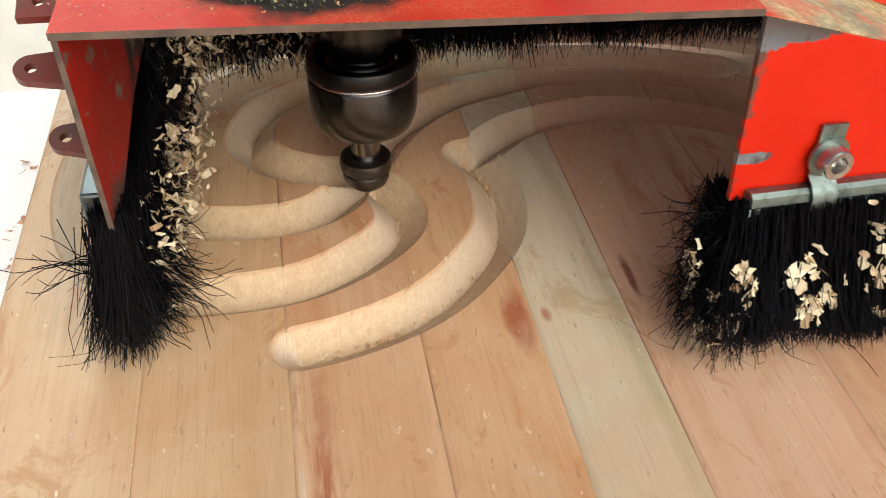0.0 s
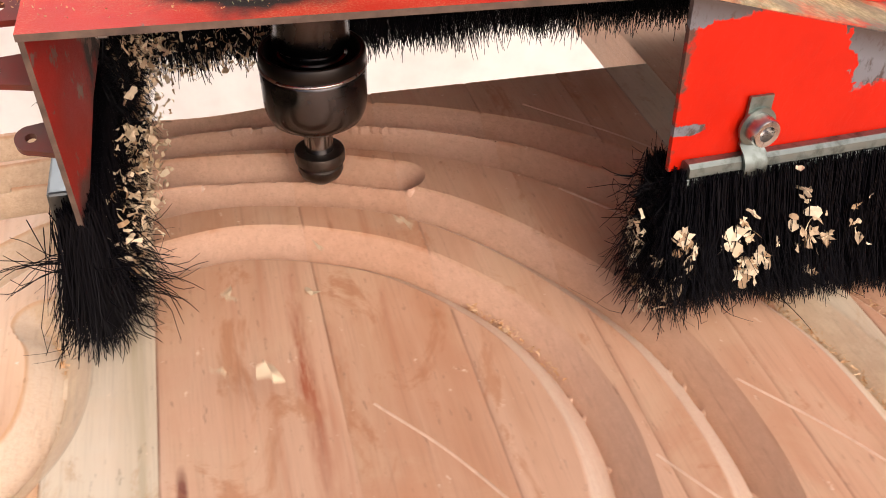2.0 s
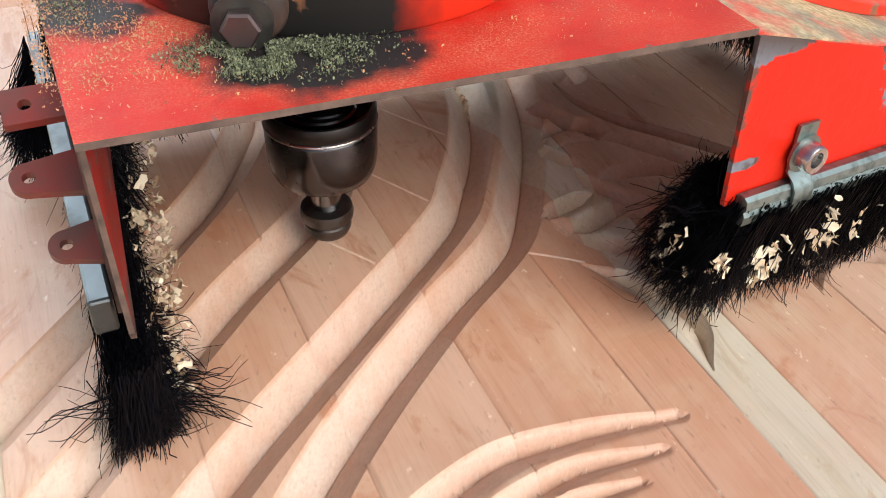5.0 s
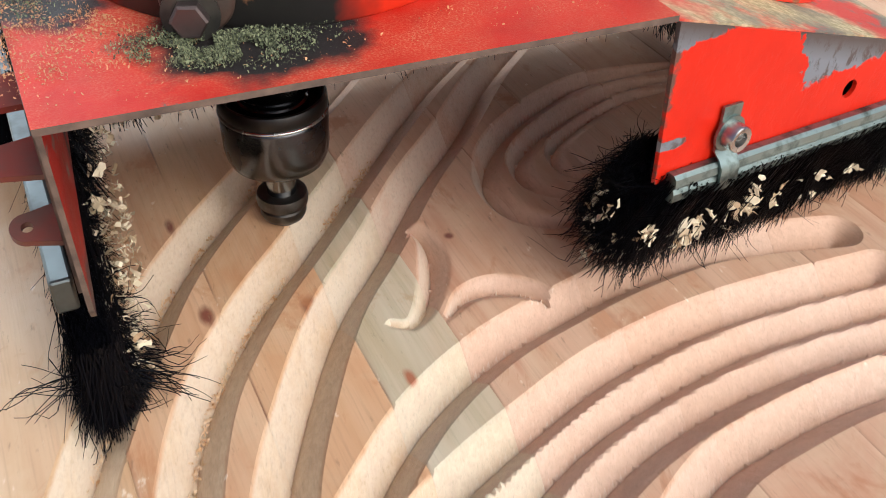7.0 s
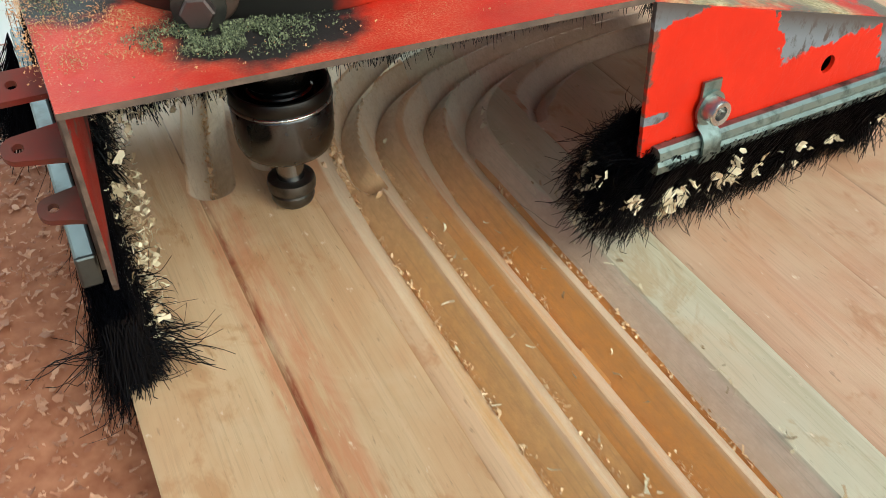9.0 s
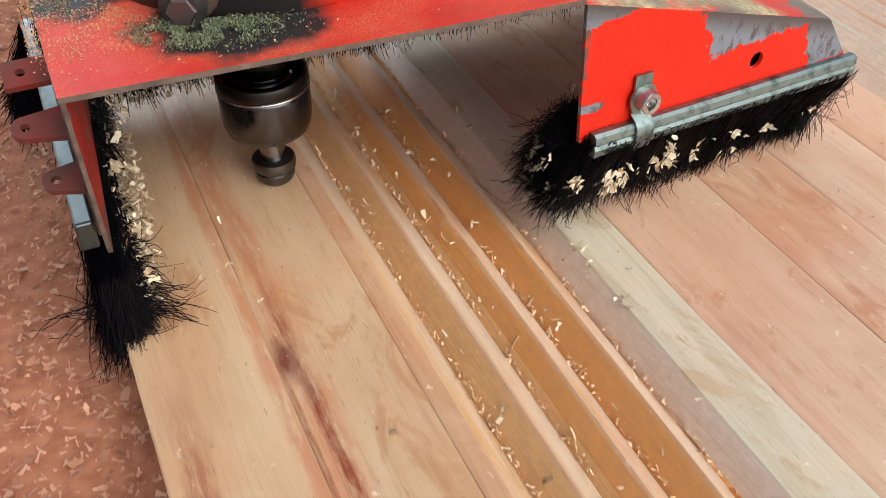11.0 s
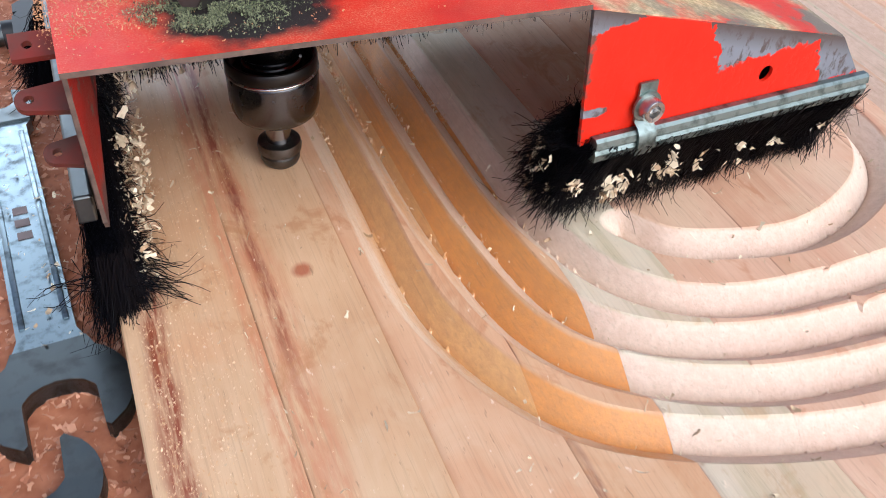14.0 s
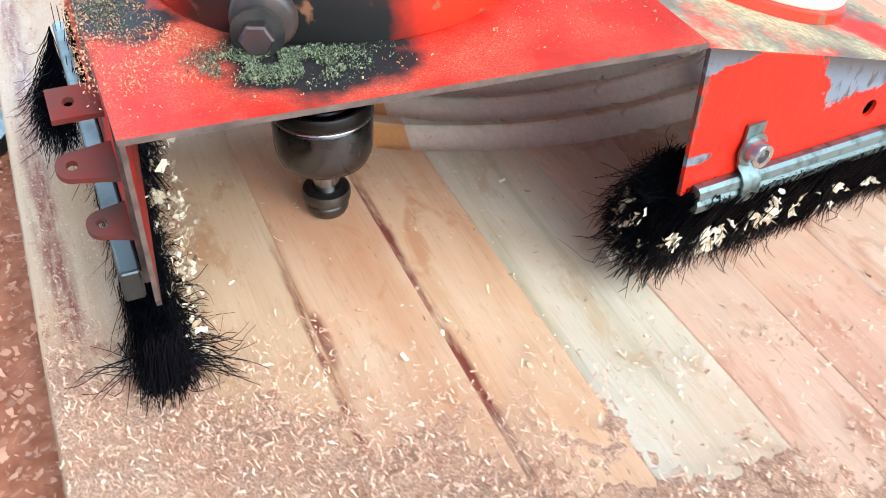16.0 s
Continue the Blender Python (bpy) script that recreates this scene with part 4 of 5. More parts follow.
def scribed(points, width=0.0007):
    """A pale scored line on the uncut face, broken where grooves cross it."""
    q = glide(points, 0.002)
    verts, faces = [], []
    for a, b in zip(q, q[1:]):
        if min(ground(*a), ground(*b)) < -0.0003:
            continue
        d = (b - a) / max(1e-9, np.hypot(*(b - a)))
        n = np.array((-d[1], d[0])) * width
        k = len(verts)
        verts += [(*(a + n), 0.0), (*(a), 0.0005), (*(a - n), 0.0), (*(b + n), 0.0), (*(b), 0.0005), (*(b - n), 0.0)]
        faces += [(k, k + 1, k + 4, k + 3), (k + 1, k + 2, k + 5, k + 4)]
    if faces:
        me = bpy.data.meshes.new("scored_line")
        me.from_pydata(verts, [], faces)
        link_mesh("scored_line", me, PALEFIBRE, door)


for _pts in ([(0.362, 0.147), (0.410, 0.095), (0.446, 0.041)], [(0.354, 0.063), (0.388, 0.020), (0.414, -0.022)], [(0.379, -0.078), (0.402, -0.110), (0.423, -0.146)],
             [(0.236, -0.058), (0.260, -0.090), (0.292, -0.147)], [(0.332, -0.106), (0.358, -0.150), (0.399, -0.220)], [(0.344, -0.234), (0.365, -0.272)],
             [(0.473, -0.022), (0.515, -0.095), (0.556, -0.166)], [(0.507, -0.190), (0.525, -0.230), (0.556, -0.283)], [(0.311, -0.178), (0.325, -0.201)], [(0.305, -0.280), (0.326, -0.313)], [(0.381, -0.320), (0.407, -0.339), (0.422, -0.352)], [(0.296, -0.538), (0.339, -0.600)]):
    scribed(_pts)


# ---- the spindle with its tool ----
CUTTER = metal("resin_dulled_steel", (0.13, 0.12, 0.11), 0.36, (0.06, 0.05, 0.045), 0.7, 160.0)
GREASE = metal("black_oiled_steel", (0.045, 0.043, 0.042), 0.35)


def make_spindle():
    sp = tagged(new("router_spindle"), "dark steel spindle with collet nut and moulding bit", "spindle")
    part("collet_nut", lathe([(0.0, 0.0335), (0.0110, 0.0335), (0.0130, 0.0338), (0.0190, 0.0350), (0.0226, 0.0375), (0.0242, 0.0415), (0.0249, 0.0460), (0.0252, 0.0620), (0.0247, 0.0640), (0.0238, 0.0648)], 64), NUT, sp, "blackened steel collet nut", 40)
    part("bearing_ring", lathe([(0.0238, 0.0648), (0.0248, 0.0652), (0.0252, 0.0660), (0.0252, 0.0705), (0.0246, 0.0722), (0.0236, 0.0726), (0.0224, 0.0718), (0.0216, 0.0640), (0.0, 0.0630)], 64), GREASE, sp, "black ring with an open cup", 40)
    # thin bright ring added to give the highlight line along the rim
    part("rim_highlight", lathe([(0.0236, 0.0636), (0.0250, 0.0636), (0.0256, 0.0642), (0.0256, 0.0648), (0.0250, 0.0653), (0.0236, 0.0653)], 64), STEEL, sp, "bright ring in place of the rim's highlight", 60)
    part("shaft", lathe([(0.0, 0.0632), (0.0150, 0.0632), (0.0164, 0.0645), (0.0164, 0.0700), (0.0152, 0.0708), (0.0152, 0.0725), (0.0164, 0.0740), (0.0180, 0.0760), (0.0180, 0.1405), (0.0, 0.1405)], 48), NUT, sp, "turned spindle shaft", 40)
    part("cutter_bit", lathe([(0.0, -0.0050), (0.0020, -0.0042), (0.0060, -0.0010), (0.0102, 0.0026), (0.0114, 0.0055), (0.0113, 0.0082), (0.0104, 0.0090), (0.0104, 0.0100), (0.0124, 0.0108), (0.0128, 0.0140), (0.0122, 0.0166), (0.0108, 0.0173), (0.0, 0.0174)], 40), CUTTER, sp, "moulding cutter dulled with resin", 40)
    part("shank", lathe([(0.0, 0.0170), (0.0072, 0.0170), (0.0072, 0.0340), (0.0, 0.0340)], 20), SHANK, sp, "bright steel shank", 40)
    part("bearing_cap", lathe([(0.0175, 0.1300), (0.0300, 0.1300), (0.0335, 0.1340), (0.0335, 0.1412), (0.0175, 0.1412)], 56), STEEL, sp, "dull steel bearing cap", 40)
    part("motor_housing", lathe([(0.0, 0.1745), (0.050, 0.1745), (0.052, 0.177), (0.052, 0.330), (0.0, 0.330)], 56), STEEL, sp, "silver motor housing", 40)
    return sp


spindle = make_spindle()

# ---- the dust shoe ----
ZP = 0.1425
LC, RC = (-0.102, -0.1150), (0.1178, -0.1272)


def make_shoe():
    sh = tagged(new("dust_shoe"), "chipped red sheet-metal dust shoe hung with black brushes", "dust shoe")
    # top plate with the spindle's bore
    out = [LC, RC, (0.120, 0.125), (-0.102, 0.125)]
    plate = part("top_plate", holed_slab(out, (0, 0), 0.036, 0.0025, pose(0, 0, ZP), 40), RED, sh, "red plate with grease, dust and worn edges", None, WORNEDGE)
    # the wing slopes down to the right
    bm = bmesh.new()
    w = [(0.1180, -0.1272, ZP), (0.2895, -0.1058, 0.0890), (0.300, 0.125, 0.0890), (0.1202, 0.125, ZP)]
    t = [bm.verts.new(p) for p in w]
    u = [bm.verts.new((x, y, z - 0.0025)) for x, y, z in w]
    bm.faces.new(t), bm.faces.new(u[::-1])
    for i in range(4):
        bm.faces.new((t[i], t[(i + 1) % 4], u[(i + 1) % 4], u[i]))
    part("wing", bm, WING, sh, "sloping wing of flaked paint and dust", None)
    # front flap, a tapering plate with a bolt hole
    d = Vector((0.99224, 0.12433, 0))
    o = Vector((0.1178, -0.1274, 0))
    m = Matrix((( d.x, 0, -d.y, o.x), (d.y, 0, d.x, o.y), (0, 1, 0, 0), (0, 0, 0, 1)))
    flap = part("front_flap", holed_slab([(0.0, 0.1415), (0.0030, 0.0690), (0.1960, 0.0575), (0.1920, 0.0640), (0.1730, 0.0885)], (0.1195, 0.0797), 0.0046, 0.0022, m), FLAP, sh, "bright red flap flaked to grey metal", None)
    side = slab([(-0.1000, 0.1412), (-0.0850, 0.0560), (0.122, 0.0560), (0.122, 0.1412)], 0.0024, Matrix(((0, 0, 1, -0.1010), (1, 0, 0, 0), (0, 1, 0, 0), (0, 0, 0, 1))))
    yaw = Matrix.Translation((-0.1006, -0.1150, 0)) @ Matrix.Rotation(radians(-6.5), 4, "Z") @ Matrix(((0, 0, 1, 0), (1, 0, 0, 0), (0, 1, 0, 0), (0, 0, 0, 1)))
    part("front_gusset", slab([(0.0005, 0.1412), (0.0090, 0.0640), (0.0120, 0.0590), (0.0300, 0.0680), (0.0640, 0.0860), (0.1000, 0.0960), (0.1090, 0.1412)], 0.0020, yaw), SHADED_RED, sh, "red gusset worn to dark metal at its tip", None, WORNEDGE)
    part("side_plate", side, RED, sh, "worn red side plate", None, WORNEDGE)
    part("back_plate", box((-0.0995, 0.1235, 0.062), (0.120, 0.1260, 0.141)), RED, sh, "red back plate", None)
    # lugs on the outside of the side plate
    for (lx, ly, lz, r, square) in ((-0.1130, -0.070, 0.1330, 0.0070, True), (-0.1170, -0.085, 0.1165, 0.0058, False), (-0.1120, -0.085, 0.0890, 0.0058, False)):
        w0 = -0.1022 - lx
        if square:
            o2 = [(-r, -r), (w0, -r), (w0, r), (-r, r)]
        else:
            o2 = [(r * math.cos(a), r * math.sin(a)) for a in [radians(90 + 12 * i) for i in range(16)]] + [(w0, -r * 1.5), (w0, r * 1.3)]
        part("lug", holed_slab(o2, (0, 0), 0.0021, 0.0030, Matrix(((1, 0, 0, lx), (0, 0.93, -0.36, ly), (0, 0.36, 0.93, lz), (0, 0, 0, 1))), 14), WORNRED, sh, "red lug with a bolt hole", None)
    # bolt inside the side plate
    bm = lathe([(0.0, 0.0), (0.0062, 0.0), (0.0062, 0.0045), (0.0, 0.0045)], 6, None, Matrix.Translation((-0.0892, -0.0260, 0.1040)) @ Euler((0, radians(90), 0)).to_matrix().to_4x4())
    nut = part("hex_nut", bm, STEEL, sh, "dull steel nut")
    prof = [(0.0, 0.0046)] + [(0.0030 + 0.0003 * (i % 2), 0.0046 + 0.0006 * i) for i in range(20)] + [(0.0, 0.0166)]
    part("threaded_end", lathe(prof, 14, None, Matrix.Translation((-0.0892, -0.0260, 0.1040)) @ Euler((0, radians(90), 0)).to_matrix().to_4x4()), STEEL, nut)
    # collar round the spindle
    collar = part("spindle_collar", lathe([(0.046, 0.0014), (0.080, 0.0014), (0.081, 0.003), (0.081, 0.026), (0.079, 0.028), (0.046, 0.028)], 72, None, pose(0.008, -0.005, ZP)), COLLAR, sh, "red clamping collar blackened by grease", 40)
    part("collar_rim", lathe([(0.034, 0.0285), (0.078, 0.0285), (0.078, 0.0320), (0.034, 0.0320)], 72, None, pose(0.008, -0.005, ZP)), STEEL, collar, "bright steel ring", 40)
    axis_y = Matrix.Translation((-0.038, -0.064, ZP + 0.0130)) @ Euler((radians(90), 0, radians(-20))).to_matrix().to_4x4()
    boss = part("clamp_boss", lathe([(0.0, 0.0), (0.0125, 0.0), (0.0125, 0.0105), (0.0115, 0.0128), (0.0100, 0.0138), (0.0, 0.0138)], 40, None, axis_y), RUSTY, collar, "rusty greased clamp boss", 40)
    low = Matrix.Translation((-0.002, 0.0, -0.0030)) @ axis_y
    part("washer", lathe([(0.0, 0.0139), (0.0098, 0.0139), (0.0098, 0.0156), (0.0, 0.0156)], 28, None, low), GREASY, collar, "black washer", 40)
    part("clamp_bolt", lathe([(0.0, 0.0157), (0.0060, 0.0157), (0.0064, 0.0165), (0.0064, 0.0205), (0.0056, 0.0214), (0.0, 0.0214)], 6, None, low), WORN, collar, "blue-grey clamp bolt")
    # hose port on the wing
    seat = pose(0.207, -0.016, 0.1150, 0, 17.2, 0)
    port = part("hose_port", lathe([(0.050, 0.006), (0.0655, 0.006), (0.0670, 0.008), (0.0670, 0.020), (0.0640, 0.022), (0.050, 0.022), (0.050, 0.006)], 64, None, seat), CREAM, sh, "cream plastic hose port", 40)
    part("port_flange", lathe([(0.050, 0.0005), (0.0690, 0.0005), (0.0690, 0.0050), (0.0680, 0.0058), (0.050, 0.0058), (0.050, 0.0005)], 64, None, seat), COLLAR, port, "red flange under the port", 40)
    # brush holder channel, clip and bolt
    a, b = Vector((0.1265, -0.1305, 0.0680)), Vector((0.3150, -0.1065, 0.0560))
    ax = (b - a).normalized()
    nrm = Vector((ax.y, -ax.x, 0)).normalized()
    up = nrm.cross(ax) if nrm.cross(ax).z > 0 else ax.cross(nrm)
    bm = bmesh.new()
    section = [(-0.0034, 0.0045), (-0.0022, 0.0058), (0.0012, 0.0058), (0.0030, 0.0044), (0.0036, 0.0010), (0.0026, -0.0004), (0.0036, -0.0024), (0.0034, -0.0062), (0.0022, -0.0066), (-0.0034, -0.0066)]
    rings = [[bm.verts.new(p + nrm * sx + up * sz) for sx, sz in section] for p in (a, b)]
    n = len(section)
    for i in range(n):
        bm.faces.new((rings[0][i], rings[0][(i + 1) % n], rings[1][(i + 1) % n], rings[1][i]))
    bm.faces.new(rings[0][::-1]), bm.faces.new(rings[1])
    rail = part("brush_channel", bm, ZINC, sh, "folded zinc brush channel", None)
    part("side_channel", box((-0.1110, -0.094, 0.0560), (-0.1026, 0.120, 0.0710), 0.0012), JAW_STEEL, sh, "dull channel of the side brush", None)
    part("back_channel", box((-0.095, 0.1265, 0.052), (0.295, 0.1330, 0.066), 0.0012), ZINC, sh, "zinc channel of the back brush", None)
    c = Vector((0.1560, -0.1228, 0.0840)) + nrm * 0.0018
    bm = bmesh.new()
    path = [(0.0, 0.0130), (0.0, 0.0), (0.0, -0.0085), (0.0036, -0.0110), (0.0058, -0.0145), (0.0060, -0.0200), (0.0044, -0.0262)]
    for i in range(len(path) - 1):
        q = []
        for (on, oz) in (path[i], path[i + 1]):
            for s in (-0.0054, 0.0054):
                for th in (0.0, 0.0013):
                    q.append(bm.verts.new(c + ax * s + nrm * (on + th) + Vector((0, 0, oz))))
        for f in ((0, 2, 6, 4), (1, 5, 7, 3), (0, 4, 5, 1), (2, 3, 7, 6)):
            bm.faces.new([q[k] for k in f])
        if i == 0:
            bm.faces.new([q[k] for k in (0, 1, 3, 2)])
    bmesh.ops.remove_doubles(bm, verts=bm.verts, dist=0.00005)
    clip = part("clip", bm, ZINC, sh, "bent zinc clip", 60)
    face = Matrix((( ax.x, up.x, nrm.x, c.x), (ax.y, up.y, nrm.y, c.y), (ax.z, up.z, nrm.z, c.z), (0, 0, 0, 1)))
    part("washer", lathe([(0.0, 0.0013), (0.0082, 0.0013), (0.0082, 0.0026), (0.0, 0.0026)], 28, None, face), ZINC, clip)
    part("cap_bolt", lathe([(0.0, 0.0045), (0.0030, 0.0045), (0.0034, 0.0085), (0.0056, 0.0088), (0.0061, 0.0080), (0.0061, 0.0026), (0.0, 0.0026)], 24, None, face), STEEL, clip, "socket cap bolt")
    return sh, a, b, nrm


def wing_paint():
    m = Mat("dusty_flaked_wing", 0.6)
    n = m.noise(30.0, (1, 1, 1), 5, 0.6)
    fine = m.noise(300.0, (1, 1, 1), 4, 0.7)
    col = m.mix(m.ramp(n, 0.47, 0.53), (0.16, 0.13, 0.10), (0.52, 0.028, 0.014))
    dust = m.mix(m.ramp(fine, 0.4, 0.65), (0.30, 0.25, 0.12), (0.62, 0.50, 0.30))
    col = m.mix(m.ramp(m.noise(18.0, (1, 1, 1), 5, 0.6, (4, 0, 0)), 0.42, 0.6), col, dust)
    m.bump(fine, 0.4, 0.001)
    return m.done(col)


def collar_paint():
    m = Mat("greased_red_collar", 0.3)
    d = m.math("ADD", m.away((-0.030, -0.080, 0.155), (1, 0.5, 0.35)), m.math("MULTIPLY", m.math("SUBTRACT", m.noise(40.0), 0.5), 0.03))
    col = m.mix(m.ramp(d, 0.032, 0.046), (0.02, 0.018, 0.016), (0.62, 0.030, 0.008))
    col = m.mix(m.ramp(m.noise(70.0, (1, 1, 1), 6), 0.62, 0.68), col, (0.22, 0.10, 0.05))
    return m.done(col)


WING, COLLAR = wing_paint(), collar_paint()
TANDUST = plain("tan_dust_grains", (0.46, 0.19, 0.085), (0.60, 0.34, 0.17), 0.9, 300.0)
WORNEDGE = plain("worn_bare_edge", (0.15, 0.10, 0.075), (0.065, 0.045, 0.036), 0.5, 150.0)
RUSTY = plain("rusty_greased_steel", (0.018, 0.015, 0.013), (0.085, 0.050, 0.036), 0.42, 90.0)
GREASY = plain("black_grease", (0.012, 0.011, 0.010), (0.05, 0.045, 0.035), 0.4, 120.0)
WORNRED = plain("worn_red_paint", (0.17, 0.020, 0.012), (0.085, 0.040, 0.03), 0.45, 60.0)
shoe, _ra, _rb, _rn = make_shoe()

rng = random.Random(5)


def tuft_strip(count, start, end, spread, length, splay, rng, pitch=0.005, grow=0.0):
    """Bristles rooted along a line, hanging down in clumps that splay."""
    out, n = [], max(2, int((end - start).length / pitch))
    clumps = [(rng.gauss(0, splay * 1.3), rng.gauss(0, splay * 1.3), rng.uniform(0.90, 1.05)) for _ in range(n * 3)]
    for _ in range(count):
        f = rng.random()
        cx, cy, cl = clumps[int(f * n) * 3 + rng.randrange(3)]
        r = start.lerp(end, f) + Vector((rng.gauss(0, spread), rng.gauss(0, spread), rng.uniform(0, 0.004)))
        ln = length * cl * rng.uniform(0.88, 1.0) * (1 + grow * min(1.0, f * 2.0))
        s = Vector((cx + rng.gauss(0, splay * 0.4), cy + rng.gauss(0, splay * 0.4), 0))
        lean = Vector((rng.gauss(0, splay * 0.5), rng.gauss(0, splay * 0.5), -ln))
        out.append((r, r + lean, s))
    return out


# front brush with its frayed end
strands = tuft_strip(11500, _ra + Vector((0.004, 0.001, -0.004)), _rb + Vector((-0.004, 0.001, -0.004)), 0.0034, 0.056, 0.0024, rng, grow=0.16)
for _ in range(2600):
    _r = _ra + Vector((rng.uniform(-0.004, 0.014), rng.uniform(-0.002, 0.026), rng.uniform(-0.012, 0.004)))
    _l = rng.uniform(0.72, 0.98)
    strands.append((_r, _r + Vector((rng.gauss(-0.005, 0.0045), rng.gauss(-0.002, 0.005), -0.054 * _l)), (rng.gauss(-0.003, 0.004), rng.gauss(-0.001, 0.004), 0.003)))
for _ in range(2300):      # the bulging end
    _a, _h = rng.uniform(1.5, 4.9), rng.random()
    _r = _ra + Vector((rng.uniform(-0.003, 0.006), rng.uniform(0.002, 0.026), -0.052 * _h))
    _o = 0.004 + 0.010 * math.sin(3.1 * min(1.0, _h * 0.85 + 0.12)) * rng.uniform(0.5, 1.1)
    strands.append((_r, _r + Vector((math.cos(_a) * _o, math.sin(_a) * _o * 0.8, rng.gauss(-0.004, 0.006))), (rng.gauss(0, 0.002), 0, rng.gauss(-0.003, 0.004))))
_v, _f = hairs(rng, strands, 0.00026, 6, 0.0030)
strands = []
for _ in range(50):        # loose curled bristles along the lower edge
    _r = _ra.lerp(_rb, rng.uniform(0, 1)) + Vector((0, rng.uniform(-0.004, 0.003), -0.050))
    strands.append((_r, _r + Vector((rng.gauss(0, 0.008), rng.gauss(-0.004, 0.006), rng.uniform(-0.014, -0.006))), (rng.gauss(0, 0.008), rng.gauss(-0.005, 0.006), 0.003)))
for _ in range(55):
    _r = _ra + Vector((rng.uniform(-0.014, 0.0), rng.uniform(0.0, 0.02), rng.uniform(-0.05, -0.004)))
    strands.append((_r, _r + Vector((rng.uniform(-0.016, -0.004), rng.gauss(-0.003, 0.006), rng.gauss(-0.002, 0.006))), (0, 0, rng.gauss(-0.004, 0.004))))
for _ in range(80):
    _r = _rb + Vector((rng.uniform(-0.012, 0.0), rng.uniform(-0.003, 0.006), rng.uniform(-0.050, -0.006)))
    strands.append((_r, _r + Vector((rng.uniform(0.002, 0.018), rng.gauss(-0.002, 0.006), rng.gauss(-0.004, 0.006))), (0, 0, rng.gauss(-0.003, 0.004))))
_v2, _f2 = hairs(rng, strands, 0.00030, 8, 0.0075)
_f += [tuple(i + len(_v) for i in f) for f in _f2]
_v += _v2
front_brush = stuff("front_bristles", [tuple(Vector(p) - _ra) for p in _v], _f, BRISTLE, shoe, "black bristles, frayed at the end")
front_brush.location = _ra
# side brush
_s0, _s1 = Vector((-0.1010, -0.100, 0.060)), Vector((-0.0950, 0.112, 0.060))
strands = tuft_strip(7000, _s0 + Vector((0, 0.014, 0)), _s1, 0.0036, 0.058, 0.0030, rng)
_locks = [(_x, rng.gauss(-0.001, 0.006), rng.uniform(0.84, 1.00) if _x < 0.002 else rng.uniform(0.68, 0.90)) for _x in [rng.gauss(-0.0005, 0.0050) for _ in range(46)]]
for _ in range(2900):
    _lx, _ly, _ll = rng.choice(_locks)
    _r = _s0 + Vector((rng.gauss(0.0, 0.0034), rng.uniform(-0.006, 0.022), rng.uniform(-0.006, 0.010)))
    strands.append((_r, _r + Vector((_lx + rng.gauss(0, 0.0012), _ly + rng.gauss(0, 0.0014), -0.058 * _ll * rng.uniform(0.92, 1.0))), (_lx * 0.25, 0, 0)))
for _ in range(2600):      # shorter tufts on the inner side, behind the gusset where they are high
    _r = _s0.lerp(_s1, rng.random() ** 1.3) + Vector((0.005, 0, rng.uniform(-0.040, 0.040)))
    if _r.z > 0.050 and _r.y < -0.012:
        _r.y = -0.012 + rng.random() * 0.05
        _r.x += 0.006
    strands.append((_r, _r + Vector((rng.uniform(0.003, 0.012), rng.gauss(0, 0.005), rng.gauss(-0.006, 0.006))), (0, 0, -0.004)))
_v, _f = hairs(rng, strands)
strands = []
for _ in range(120):       # curled strays
    _r = _s0 + Vector((rng.uniform(0.002, 0.010), rng.uniform(-0.006, 0.05), rng.uniform(-0.048, -0.006)))
    strands.append((_r, _r + Vector((rng.uniform(0.004, 0.017), rng.gauss(-0.004, 0.006), rng.uniform(-0.014, 0.002))), (rng.uniform(0, 0.006), 0, rng.uniform(-0.010, 0.002))))
for _ in range(12):       # a wisp that sticks out level, and single hairs at the foot
    _r = _s0 + Vector((rng.uniform(-0.006, -0.002), rng.uniform(-0.004, 0.006), rng.uniform(-0.022, -0.012)))
    strands.append((_r, _r + Vector((-rng.uniform(0.014, 0.036), rng.gauss(-0.004, 0.004), rng.uniform(-0.004, 0.012))), (-0.002, 0, rng.uniform(-0.004, 0.004))))
for _ in range(16):
    _r = _s0 + Vector((rng.gauss(-0.002, 0.005), rng.uniform(-0.006, 0.006), rng.uniform(-0.040, -0.026)))
    strands.append((_r, _r + Vector((rng.gauss(-0.007, 0.006), rng.gauss(-0.012, 0.006), -0.016 - 0.014 * rng.random())), (rng.gauss(0, 0.003), 0, 0.002)))
for _ in range(26):       # the fan on the inner side
    _r = _s0 + Vector((rng.uniform(0.006, 0.012), rng.uniform(-0.004, 0.016), rng.uniform(-0.032, -0.012)))
    strands.append((_r, _r + Vector((rng.uniform(0.010, 0.030), rng.gauss(-0.008, 0.006), rng.uniform(-0.018, 0.004))), (rng.uniform(-0.002, 0.006), 0, rng.uniform(-0.004, 0.003))))
_v2, _f2 = hairs(rng, strands, 0.00034, 8, 0.0050)
_f += [tuple(i + len(_v) for i in f) for f in _f2]
_v += _v2
_sp = Vector((-0.1, 0.0, 0.060))
side_brush = stuff("side_bristles", [tuple(Vector(p) - _sp) for p in _v], _f, BRISTLE, shoe, "black bristles clogged with shavings")
side_brush.location = _sp
